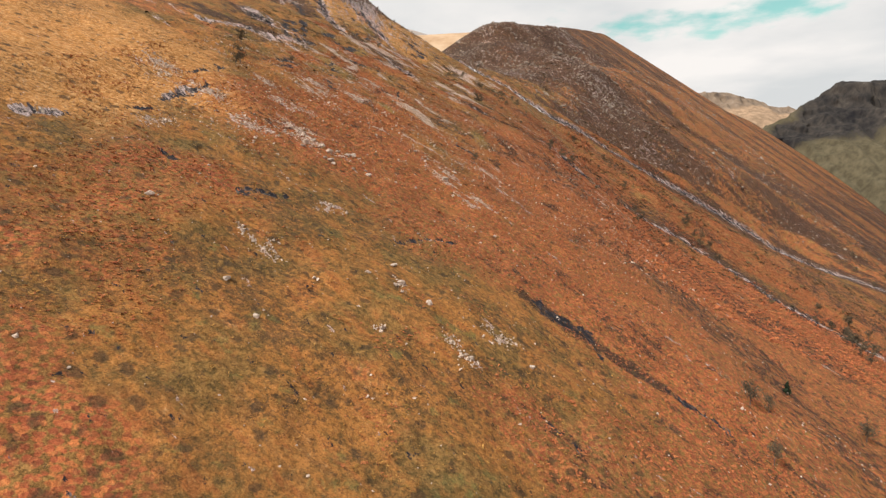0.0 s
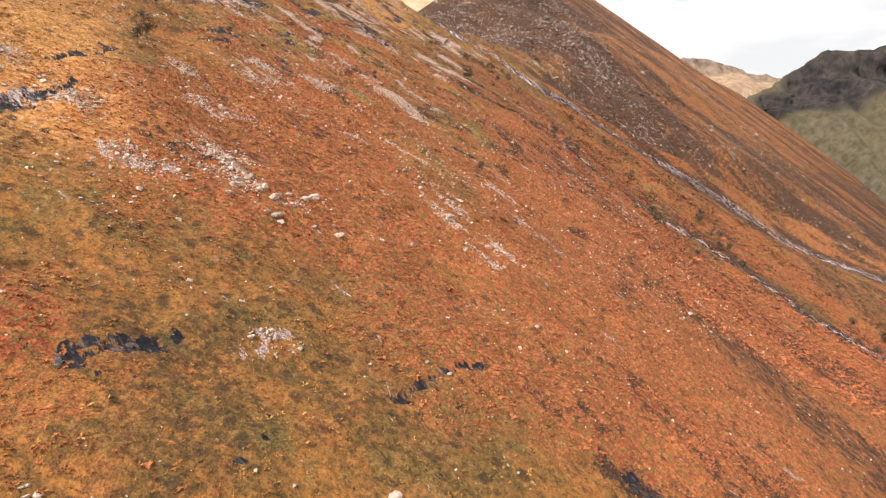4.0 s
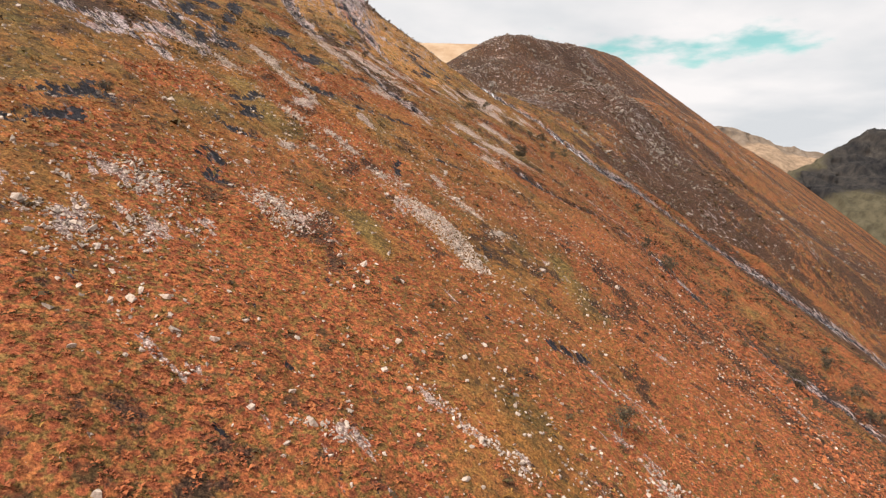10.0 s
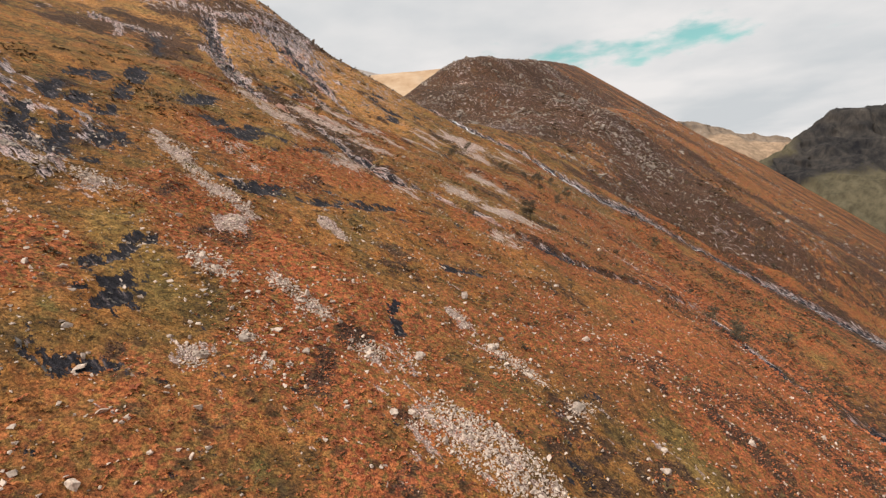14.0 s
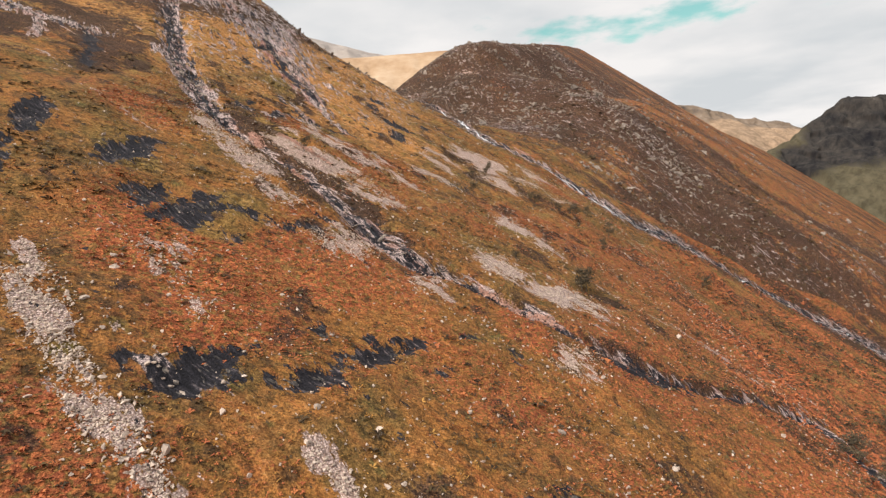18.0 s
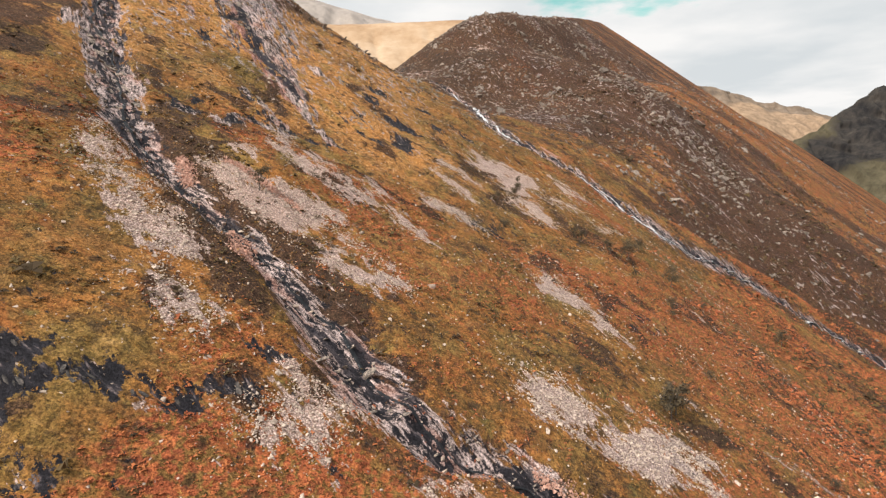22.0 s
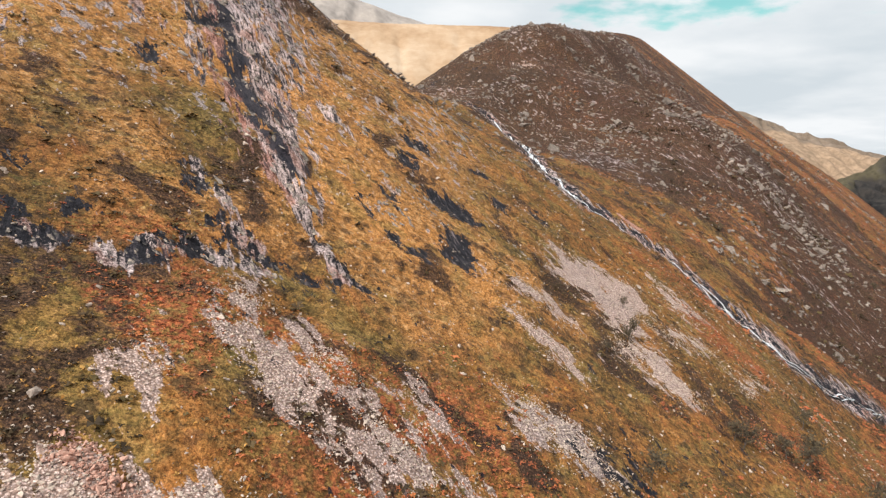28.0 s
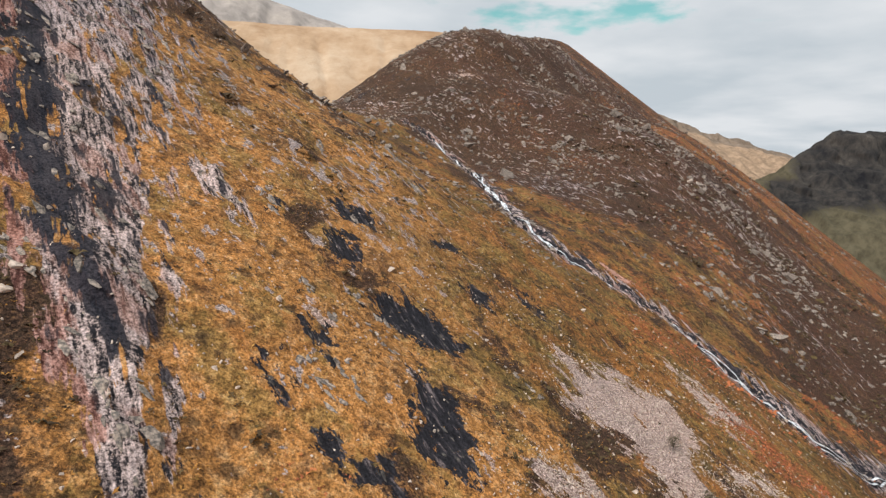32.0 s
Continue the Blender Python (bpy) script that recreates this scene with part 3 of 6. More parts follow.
wet((-11.0, 158.8, 0.3), (-10.7, 155.2, 0.4))
wet((-4.6, 171.0, 0.7), (-1.0, 173.8, 0.7))
wet((-36.2, 72.0, 0.5), (-35.2, 78.7, 0.8), (-35.6, 87.1, 0.5))
wet((-36.2, 64.6, 0.4), (-35.3, 68.6, 0.4))
wet((-39.6, 89.3, 0.5), (-38.1, 99.1, 0.8))
wet((-19.8, 56.6, 0.3), (-17.6, 60.2, 0.7))
wet((-5.2, 63.7, 0.4), (1.7, 71.5, 0.3))
wet((12.9, 66.1, 0.6), (18.1, 65.4, 0.7), (19.0, 60.3, 0.3))
wet((-29.0, 57.4, 0.5), (-27.9, 56.9, 0.5))
wet((-34.5, 120.4, 0.8), (-33.3, 125.4, 0.9))
wet((-36.5, 125.3, 0.5), (-34.4, 131.5, 0.9))
wet((5.1, 132.6, 0.8), (9.5, 133.8, 0.7))
wet((-27.8, 145.8, 0.7), (-26.7, 146.8, 0.9))
wet((-28.2, 140.6, 0.5), (-27, 140, 0.5), (-24.7, 142.1, 0.5))
wet((-24.4, 129, 0.8), (-25.6, 131.6, 0.9))
wet((-11.5, 157.6, 0.6), (-10.8, 154.9, 0.5))
wet((-29.2, 148.4, 0.5), (-27.4, 155, 0.5))
wet((-35.3, 126.3, 0.6), (-34.3, 131.2, 1.2))
wet((-20.9, 56.8, 0.5), (-17.4, 61.1, 0.5))
wet((13, 65.1, 0.6), (19, 63.7, 0.5))
wet((9.4, 43.9, 0.5), (11, 42.5, 0.5))
wet((26.9, 60.7, 0.5), (33.9, 58.2, 0.5))
crag((-50, 170, 1.4), (-45.5, 174, 1.2))
crag((-42.5, 176.5, 1.0), (-39.5, 171, 0.8))
crag((-44, 166, 1.4), (-40.5, 160, 1.2))
crag((-38.5, 163.5, 0.7), (-37.2, 158, 0.6))
crag((-41, 154, 1.0), (-38, 150, 0.8))
crag((-60, 182, 3), (-53, 177, 3))
wet((-53.5, 227.5, 1.0), (-57, 236, 1.2), (-61, 246, 1.4))
crag((-63, 233, 0.8), (-68, 244, 1.0))
crag((-60, 284, 2.0), (-52, 296, 2.2), (-44, 303, 2.0))
crag((-48, 288, 1.2), (-42, 296, 1.3))
crag((-73.5, 245.5, 2.4), (-62, 248, 2.0))
crag((-45, 146.5, 1.1), (-42, 164.3, 1.7))
crag((-25.3, 258.2, 1.1), (-23.4, 256.1, 1), (-20.8, 252.7, 0.7))
crag((-41.8, 284.5, 2), (-38.6, 297.7, 2.4), (-32.8, 311, 2.3))
crag((-35.2, 238.7, 0.8), (-33.7, 239.6, 0.8))
crag((-30.8, 241, 1), (-27.2, 243.9, 1), (-22.4, 245.4, 0.5))
crag((-20.3, 251.3, 0.6), (-18, 248.9, 0.7))
crag((-36.4, 74.1, 0.6), (-35.8, 81.3, 0.7))
crag((-40.1, 53.1, 0.7), (-38.5, 56.1, 0.7))
crag((-57.4, 138.8, 1.8), (-47, 155, 1.8))
crag((-50, 251.7, 2.3), (-43.4, 243.1, 2), (-38.9, 234.3, 2))
wet((-58, 178, 2), (-53, 176, 1.5))
wet((-45, 169, 1.3), (-42.5, 163, 1.5))
wet((-40.5, 166.5, 1.1), (-39, 162, 1.1))
wet((-48.5, 173.5, 0.9), (-46, 171, 1.0))
wet((-39, 175, 0.8), (-37.5, 172, 0.9))
crag((-37.8, 293.5, 7.5), (-33.0, 279.1, 5.6), (-29.0, 268.9, 4.2), (-25.6, 262.2, 2.8), (-22.8, 257.5, 1.3), (-21.1, 254.5, 0.6))
crag((-37.1, 303.1, 2.2), (-31.3, 294.4, 2.2), (-28.4, 288.8, 1.6))
crag((-22.8, 277.9, 1.1), (-20.0, 274.1, 1.0))
crag((-30.3, 253.9, 0.5), (-27.5, 250.6, 0.6), (-25.6, 248.4, 0.6), (-23.8, 246.7, 0.6))
scree_patch((-34.9, 217.1), (-33.4, 217.7), (-31.5, 217.2), (-29.9, 215.3), (-28.1, 213.3), (-27.4, 214.2), (-26.4, 212.3), (-25.2, 209.6), (-25.5, 208.2), (-26.9, 208.5), (-28.1, 209.3), (-29.2, 209.9), (-30.4, 210.1))
scree_patch((-27.2, 205.2), (-26.1, 205.6), (-24.8, 205.6), (-23.4, 205.2), (-21.8, 204.7), (-21.0, 204.3), (-25.4, 202.4))
scree_patch((-39.0, 223.5), (-38.3, 225.2), (-35.2, 222.2), (-35.5, 220.2), (-36.4, 219.5))
scree_patch((-29.1, 227.0), (-27.8, 228.2), (-25.1, 228.1), (-22.7, 229.1), (-20.6, 228.4), (-17.8, 228.5), (-15.7, 226.9), (-16.8, 222.1), (-19.2, 218.6), (-21.8, 219.6), (-23.6, 220.8), (-25.6, 222.0), (-27.3, 224.6))
scree_patch((-17.8, 219.1), (-14.8, 219.6), (-12.7, 218.9), (-10.7, 218.1), (-9.5, 217.2), (-11.4, 215.9), (-13.6, 216.1), (-15.9, 216.5))
scree_patch((-25.0, 239.9), (-23.9, 240.9), (-22.2, 240.6), (-19.8, 238.6), (-17.5, 236.7), (-16.2, 235.6), (-14.2, 232.7), (-15.7, 231.1), (-17.0, 232.4), (-18.9, 234.1), (-21.1, 235.1), (-23.0, 236.7), (-24.1, 237.8))
scree_patch((-11.1, 235.4), (-7.7, 233.6), (-4.9, 230.1), (-6.7, 230.7), (-9.9, 232.3))
scree_patch((-21.0, 241.0), (-19.7, 241.1), (-18.2, 240.6), (-16.0, 239.6), (-14.5, 238.2), (-12.5, 236.2), (-11.0, 234.4), (-12.8, 233.9), (-14.7, 234.9), (-16.4, 237.1), (-18.5, 238.4), (-20.0, 239.3))
scree_patch((-14.1, 240.7), (-12.1, 241.5), (-11.2, 239.9), (-10.8, 237.9), (-12.8, 237.5), (-13.5, 238.9))
scree_patch((-26.9, 231.4), (-27.2, 232.7), (-26.6, 234.3), (-25.8, 233.7), (-26.2, 231.7))
scree_patch((-5.3, 244.0), (0.3, 244.6), (1.6, 240.0), (-1.1, 239.7), (-4.9, 240.8))
scree_patch((7.2, 234.0), (10.7, 234.9), (12.9, 232.4), (10.4, 230.7), (7.5, 231.0))
scree_patch((13.2, 230.0), (15.4, 229.6), (16.6, 227.1), (13.8, 226.2))
scree_patch((-15.2, 222.6), (-13.0, 222.4), (-11.2, 220.5), (-12.8, 220.5))
scree_patch((7.1, 277.7), (10.9, 277.5), (15.1, 277.1), (19.1, 277.6), (19.2, 273.9), (17.4, 268.1), (13.4, 264.0), (10.2, 263.7), (10.1, 266.9), (8.2, 269.5), (5.4, 270.2))
scree_patch((-1.8, 262.1), (2.2, 263.2), (5.4, 261.8), (4.7, 260.2), (1.1, 260.1), (-1.9, 260.2))
scree_patch((10.9, 262.7), (14.9, 263.6), (16.7, 260.8), (17.8, 257.6), (14.5, 256.3), (12.5, 258.9), (10.3, 260.7))
scree_patch((20.0, 269.5), (25.5, 270.2), (27.1, 268.5), (22.3, 266.8), (19.3, 267.4))
scree_patch((29.9, 267.4), (34.3, 269.0), (31.1, 265.2), (27.4, 263.8))
scree_patch((25.3, 284.2), (29.7, 284.1), (33.0, 280.1), (28.1, 279.3))
scree_patch((-24.1, 242.2), (-22.9, 242.9), (-22.2, 242.1), (-23.0, 241.2), (-24.2, 240.9))
scree_patch((-2.3, 255.8), (-0.9, 254.7), (1.5, 254.1), (3.0, 252.4), (0.5, 251.8), (-1.5, 253.1))
scree_patch((-0.7, 210.7), (3.6, 212.8), (6.4, 210.3), (3.0, 206.7), (0.2, 207.2))
scree_patch((6.2, 208.7), (11.6, 211.1), (14.8, 210.7), (16.7, 210.3), (14.3, 204.6), (11.5, 205.2), (7.8, 205.1), (5.8, 206.1))
scree_patch((-19.3, 198.3), (-17.6, 202.8), (-15.2, 202.7), (-13.8, 201.8), (-16.0, 197.5), (-18.2, 197.3))
scree_patch((-9.4, 197.4), (-7.5, 197.8), (-6.7, 195.4), (-8.3, 195.3))
scree_patch((-31.5, 186.5), (-29.9, 186.0), (-28.3, 183.4), (-29.2, 183.2), (-30.5, 184.7))
scree_patch((-26.5, 181.0), (-25.0, 180.7), (-24.4, 179.7), (-25.4, 179.3))
scree_patch((4.5, 192.5), (7.9, 194.7), (6.7, 190.4), (4.1, 189.9))
wet_patch((-8.0, 266.4), (-6.1, 265.5), (-5.4, 262.8), (-6.1, 259.4), (-8.1, 259.4), (-9.2, 261.2))
wet_patch((-12.5, 258.2), (-10.6, 258.6), (-11.0, 257.0), (-12.6, 256.4))
wet_patch((-17.8, 262.3), (-16.2, 261.3), (-16.6, 259.7), (-17.5, 260.8))
wet_patch((-15.8, 259.9), (-13.7, 259.2), (-12.9, 257.9), (-14.5, 257.9))
wet_patch((-11.0, 270.8), (-8.7, 270.0), (-4.8, 269.6), (-3.3, 271.8), (-5.8, 274.4), (-8.1, 274.8), (-10.6, 273.0))
wet_patch((-13.9, 277.3), (-10.8, 278.7), (-11.5, 276.3), (-13.6, 275.3))
wet_patch((-13.1, 283.6), (-9.8, 284.0), (-9.0, 281.8), (-11.9, 281.1))
wet_patch((-15.5, 266.4), (-13.5, 266.8), (-13.8, 264.1), (-15.0, 264.8))
wet_patch((-0.4, 282.2), (2.1, 280.9), (0.9, 278.9), (-1.0, 279.3))
wet_patch((-29.5, 243.9), (-28.4, 244.1), (-26.5, 244.7), (-26.0, 244.3), (-27.2, 243.4), (-28.6, 242.2))
wet_patch((-30.9, 253.2), (-29.4, 253.0), (-28.2, 252.1), (-28.3, 250.8), (-29.6, 251.3), (-30.7, 252.0))
wet_patch((-27.3, 246.8), (-26.2, 246.7), (-25.6, 245.5), (-26.4, 245.5))
wet_patch((-26.5, 248.9), (-24.4, 247.1), (-23.8, 245.9), (-25.1, 246.2), (-25.9, 247.3))
wet_patch((-24.2, 246.4), (-22.4, 246.4), (-22.2, 245.9), (-23.4, 245.4))
wet_patch((-20.7, 251.4), (-19.0, 250.4), (-15.8, 248.7), (-15.5, 247.8), (-17.9, 248.8), (-19.9, 250.2))
wet_patch((-19.2, 247.5), (-18.2, 248.3), (-18.3, 246.6), (-19.4, 246.7))
wet_patch((-21.8, 246.4), (-20.1, 246.5), (-19.9, 246.0), (-21.3, 245.7))
wet_patch((-28.8, 195.5), (-26.9, 196.5), (-24.2, 196.8), (-25.4, 198.5), (-28.1, 196.8))
wet_patch((-24.3, 197.3), (-21.7, 198.8), (-21.2, 197.9), (-23.4, 196.7))
wet_patch((-21.4, 199.8), (-18.9, 200.9), (-19.0, 199.9), (-20.9, 198.9))
wet_patch((-36.5, 193.5), (-35.5, 195.4), (-34.5, 193.9), (-34.8, 191.9), (-35.8, 192.3))
wet_patch((-33.5, 190.6), (-32.4, 193.1), (-31.8, 195.2), (-31.4, 193.9), (-31.8, 190.9), (-32.9, 189.3))
wet_patch((-27.5, 192.5), (-26.0, 191.6), (-26.2, 190.4), (-27.1, 191.2))
wet_patch((-19.7, 204.2), (-18.2, 203.5), (-18.6, 202.3), (-19.8, 203.2))
wet_patch((2.9, 198.8), (6.8, 199.9), (7.2, 198.4), (4.3, 196.7), (2.6, 197.4))
wet_patch((10.3, 195.7), (16.0, 197.6), (18.2, 196.7), (22.3, 196.1), (16.6, 194.4), (12.0, 194.7))
wet_patch((-18.0, 182.8), (-17.1, 182.6), (-17.4, 181.6), (-17.9, 181.7))
wet_patch((-40.6, 199.9), (-38.3, 201.3), (-38.0, 199.8), (-39.8, 198.3))
wet_patch((-50.3, 194.6), (-49.3, 191.6), (-50.2, 189.8), (-51.5, 189.5), (-52.1, 193.2), (-51.5, 195.3))
wet_patch((-48.3, 194.7), (-48.4, 192.3), (-49.0, 190.8), (-50.1, 193.1), (-50.8, 196.6), (-49.6, 197.1))
wet_patch((-45.6, 199.7), (-46.1, 196.8), (-47.9, 199.0), (-49.8, 203.5), (-49.5, 206.6), (-47.6, 206.0))
wet_patch((-43.8, 189.3), (-44.4, 187.0), (-46.0, 189.8), (-46.4, 193.0), (-45.9, 195.6), (-44.4, 192.8))
wet_patch((-44.7, 179.4), (-45.9, 179.2), (-47.1, 180.6), (-46.8, 183.7), (-45.6, 184.0), (-44.4, 182.4))
wet_patch((-41.9, 178.3), (-43.1, 178.4), (-43.7, 181.3), (-43.4, 184.1), (-41.9, 182.5), (-41.5, 179.8))
wet_patch((-38.8, 169.3), (-40.2, 171.9), (-41.3, 175.4), (-39.9, 174.8), (-38.0, 172.2), (-37.7, 169.3))
wet_patch((-42.0, 168.7), (-44.1, 173.0), (-44.0, 174.6), (-42.6, 173.8), (-40.8, 169.8), (-39.9, 166.7))
wet_patch((-37.9, 163.8), (-37.9, 164.4), (-37.4, 165.1), (-37.0, 164.9), (-36.9, 164.0), (-37.4, 163.5))
wet_patch((-37.0, 165.0), (-36.7, 165.8), (-36.2, 166.3), (-35.9, 165.7), (-36.2, 164.9), (-36.7, 164.6))
wet_patch((-40.4, 201.2), (-39.2, 207.2), (-37.3, 207.3), (-36.5, 203.2), (-38.6, 197.7), (-40.0, 197.7))
wet_patch((-35.2, 196.3), (-33.9, 197.7), (-32.5, 196.5), (-33.0, 192.6), (-34.3, 190.0), (-35.4, 192.5))
wet_patch((-30.9, 197.7), (-28.8, 198.8), (-28.8, 195.2), (-29.8, 190.8), (-31.6, 190.0), (-32.6, 192.1))
wet_patch((-24.1, 177.2), (-21.9, 177.3), (-23.0, 172.9), (-25.0, 171.2), (-26.8, 171.0), (-26.0, 174.5))
wet_patch((-16.2, 178.7), (-16.1, 176.9), (-17.9, 174.8), (-19.5, 174.0), (-19.0, 176.5), (-17.4, 178.5))
wet_patch((-10.2, 185.2), (-12.0, 182.1), (-14.4, 179.2), (-15.0, 180.1), (-14.0, 183.2), (-11.2, 185.8))
wet_patch((-47.2, 180.2), (-47.0, 177.8), (-48.2, 178.5), (-49.8, 180.8), (-50.1, 183.2), (-49.1, 183.7))
wet_patch((-33.0, 240.9), (-33.0, 239.8), (-34.3, 238.6), (-35.6, 238.2), (-35.1, 239.8), (-33.8, 240.8))
wet_patch((-33.6, 243.1), (-33.8, 242.3), (-34.3, 241.8), (-34.6, 242.4), (-34.5, 243.3), (-33.9, 243.6))
wet_patch((-38.1, 244.4), (-38.5, 244.0), (-38.9, 244.3), (-39.2, 244.8), (-39.0, 245.4), (-38.5, 245.3))
wet_patch((-35.7, 240.4), (-36.0, 240.0), (-36.6, 240.7), (-36.6, 241.4), (-36.5, 242.0), (-36.0, 241.2))
wet_patch((-38.7, 264.6), (-39.5, 265.0), (-40.5, 266.9), (-40.3, 269.0), (-39.4, 268.4), (-38.6, 266.7))
wet_patch((-38.3, 278.4), (-39.9, 277.0), (-39.5, 280.4), (-38.0, 285.2), (-36.5, 285.3), (-37.1, 281.6))
wet_patch((-29.8, 249.5), (-30.2, 250.6), (-30.2, 252.3), (-29.3, 252.5), (-28.5, 251.7), (-28.9, 249.9))
wet_patch((-27.8, 246.3), (-27.8, 247.6), (-27.2, 248.5), (-26.4, 249.0), (-26.4, 247.7), (-26.9, 246.4))
wet_patch((-26.2, 246.4), (-26.1, 247.7), (-25.0, 248.5), (-24.6, 248.0), (-24.7, 247.0), (-25.7, 246.3))
wet_patch((-30.2, 241.6), (-28.9, 243.2), (-27.0, 244.9), (-26.9, 243.8), (-28.2, 242.2), (-29.8, 240.9))
wet_patch((-27.5, 172.7), (-27.3, 172.1), (-27.9, 172.0), (-28.6, 172.3), (-28.5, 173.1), (-28.0, 173.2))
wet_patch((-17.3, 183.1), (-18.2, 182.4), (-19.1, 182.0), (-19.1, 182.6), (-18.5, 183.5), (-17.5, 183.7))
wet_patch((-14.4, 179.7), (-16.1, 179.0), (-16.9, 179.1), (-16.9, 179.9), (-15.4, 180.7), (-13.9, 181.0))
wet_patch((-11.3, 183.4), (-12.7, 182.6), (-13.0, 182.9), (-12.1, 183.7), (-10.7, 184.3), (-10.5, 184.1))
wet_patch((-20.0, 174.4), (-20.7, 174.5), (-21.0, 175.0), (-20.2, 175.6), (-19.5, 175.5), (-19.2, 175.1))
wet_patch((-18.2, 176.1), (-18.6, 176.0), (-18.4, 176.5), (-17.8, 176.8), (-17.5, 176.6), (-17.8, 176.2))
wet_patch((-9.7, 181.6), (-9.6, 182.1), (-9.3, 182.6), (-8.8, 182.7), (-8.6, 182.3), (-9.2, 181.8))
wet_patch((-1.8, 188.1), (-1.3, 189.1), (-0.7, 189.4), (-0.2, 189.5), (-0.7, 188.5), (-1.4, 187.9))
wet_patch((-14.9, 183.5), (-14.7, 184.0), (-14.1, 184.3), (-13.9, 184.1), (-14.1, 183.7), (-14.7, 183.4))
wet_patch((-6.6, 188.0), (-5.2, 189.0), (-3.5, 189.7), (-3.8, 189.1), (-5.2, 188.4), (-6.6, 187.6))
crag((-26.4, 172.9, 0.9), (-25.4, 172.7, 0.8))
green((-31.3, 237.1, 2.9), (-29.4, 232.0, 3.2), (-28.1, 228.8, 2.9))
green((-33.8, 261.1, 3.6), (-30.2, 260.8, 2.3))
green((-22.7, 244.8, 1.8), (-18.0, 244.4, 2.0), (-14.0, 243.3, 1.8))
green((-22.5, 236.6, 1.0), (-19.5, 235.3, 1.1))
green((-33.2, 261.5, 3.1), (-28.6, 254.7, 2.5))
green((-1.5, 271.6, 2.3), (2.8, 268.4, 1.5))
green((-40.4, 204.0, 2.6), (-36.6, 199.3, 1.6))
green((-27.4, 198.6, 2.6), (-28.8, 191.4, 1.8))
green((-30.6, 154.9, 2.2), (-25.9, 148.5, 2.4))
redden((-32, 165, 3), (-24, 160, 4), (-16, 158, 3))
redden((-36, 141, 2), (-33, 148, 2.5))
green((-13.0, 135.5, 1.7), (-11.1, 130.8, 1.4))
green((11.6, 156.3, 2.0), (13.1, 146.5, 2.2))
redden((-30.6, 237.4, 1.8), (-27.3, 236.2, 2.6), (-26.6, 240.0, 1.1))
redden((-45.9, 215.2, 4.4), (-39.5, 214.3, 3.4))
redden((-33.4, 189.8, 2.6), (-29.7, 185.4, 3.8), (-25.4, 185.0, 3.6), (-25.5, 180.3, 3.3))
redden((-20.7, 194.4, 2.2), (-15.1, 195.0, 3.3), (-17.2, 190.4, 2.4))
redden((1.6, 193.4, 1.9), (1.5, 197.1, 1.3))
redden((-17.7, 124.2, 2.8), (-14.4, 123.7, 2.7))
redden((-11.2, 139.8, 2.1), (-6.0, 137.7, 1.6))
redden((32.5, 279.3, 2.8), (36.1, 273.4, 2.7))
heath((-18.5, 236.6, 0.6), (-16.4, 234.1, 0.6), (-14.5, 232.7, 0.6))
heath((-21.7, 234.7, 0.6), (-20.3, 233.3, 0.6))
heath((-13.9, 241.4, 0.7), (-10.6, 239.6, 0.8))
heath((-9.2, 239.1, 0.8), (-5.5, 238.2, 0.8), (-4.3, 237.2, 0.8))
heath((-29.8, 229.6, 1.5), (-28.8, 229.2, 1.2))
heath((-20.5, 241.0, 0.6), (-18.3, 240.2, 0.7))
heath((6.5, 267.8, 0.8), (12.1, 269.0, 1.1))
heath((6.8, 257.2, 1.5), (12.1, 261.9, 1.3))
heath((-27.8, 254.4, 1.3), (-25.3, 252.5, 0.9))
heath((-32.6, 230.0, 0.8), (-28.2, 224.4, 1.1), (-24.6, 218.3, 0.9))
heath((-25.9, 212.2, 1.0), (-24.2, 210.3, 1.0))
heath((-20.9, 215.1, 1.3), (-17.2, 220.0, 0.7))
heath((-11.4, 205.9, 1.4), (-12.6, 204.2, 1.0))
redden((-22, 27, 3.5), (-17, 22, 4), (-9, 20, 3))


def band_scree(x, y):
    """Unmarked stony ground: thin stone stripes down the fall line on the lower brae."""
    u = (x * 0.87 - y * 0.5)
    v = (x * 0.5 + y * 0.87)
    s = fbm(v * 3.4, u * 0.5, 9, 4, 301)
    return s


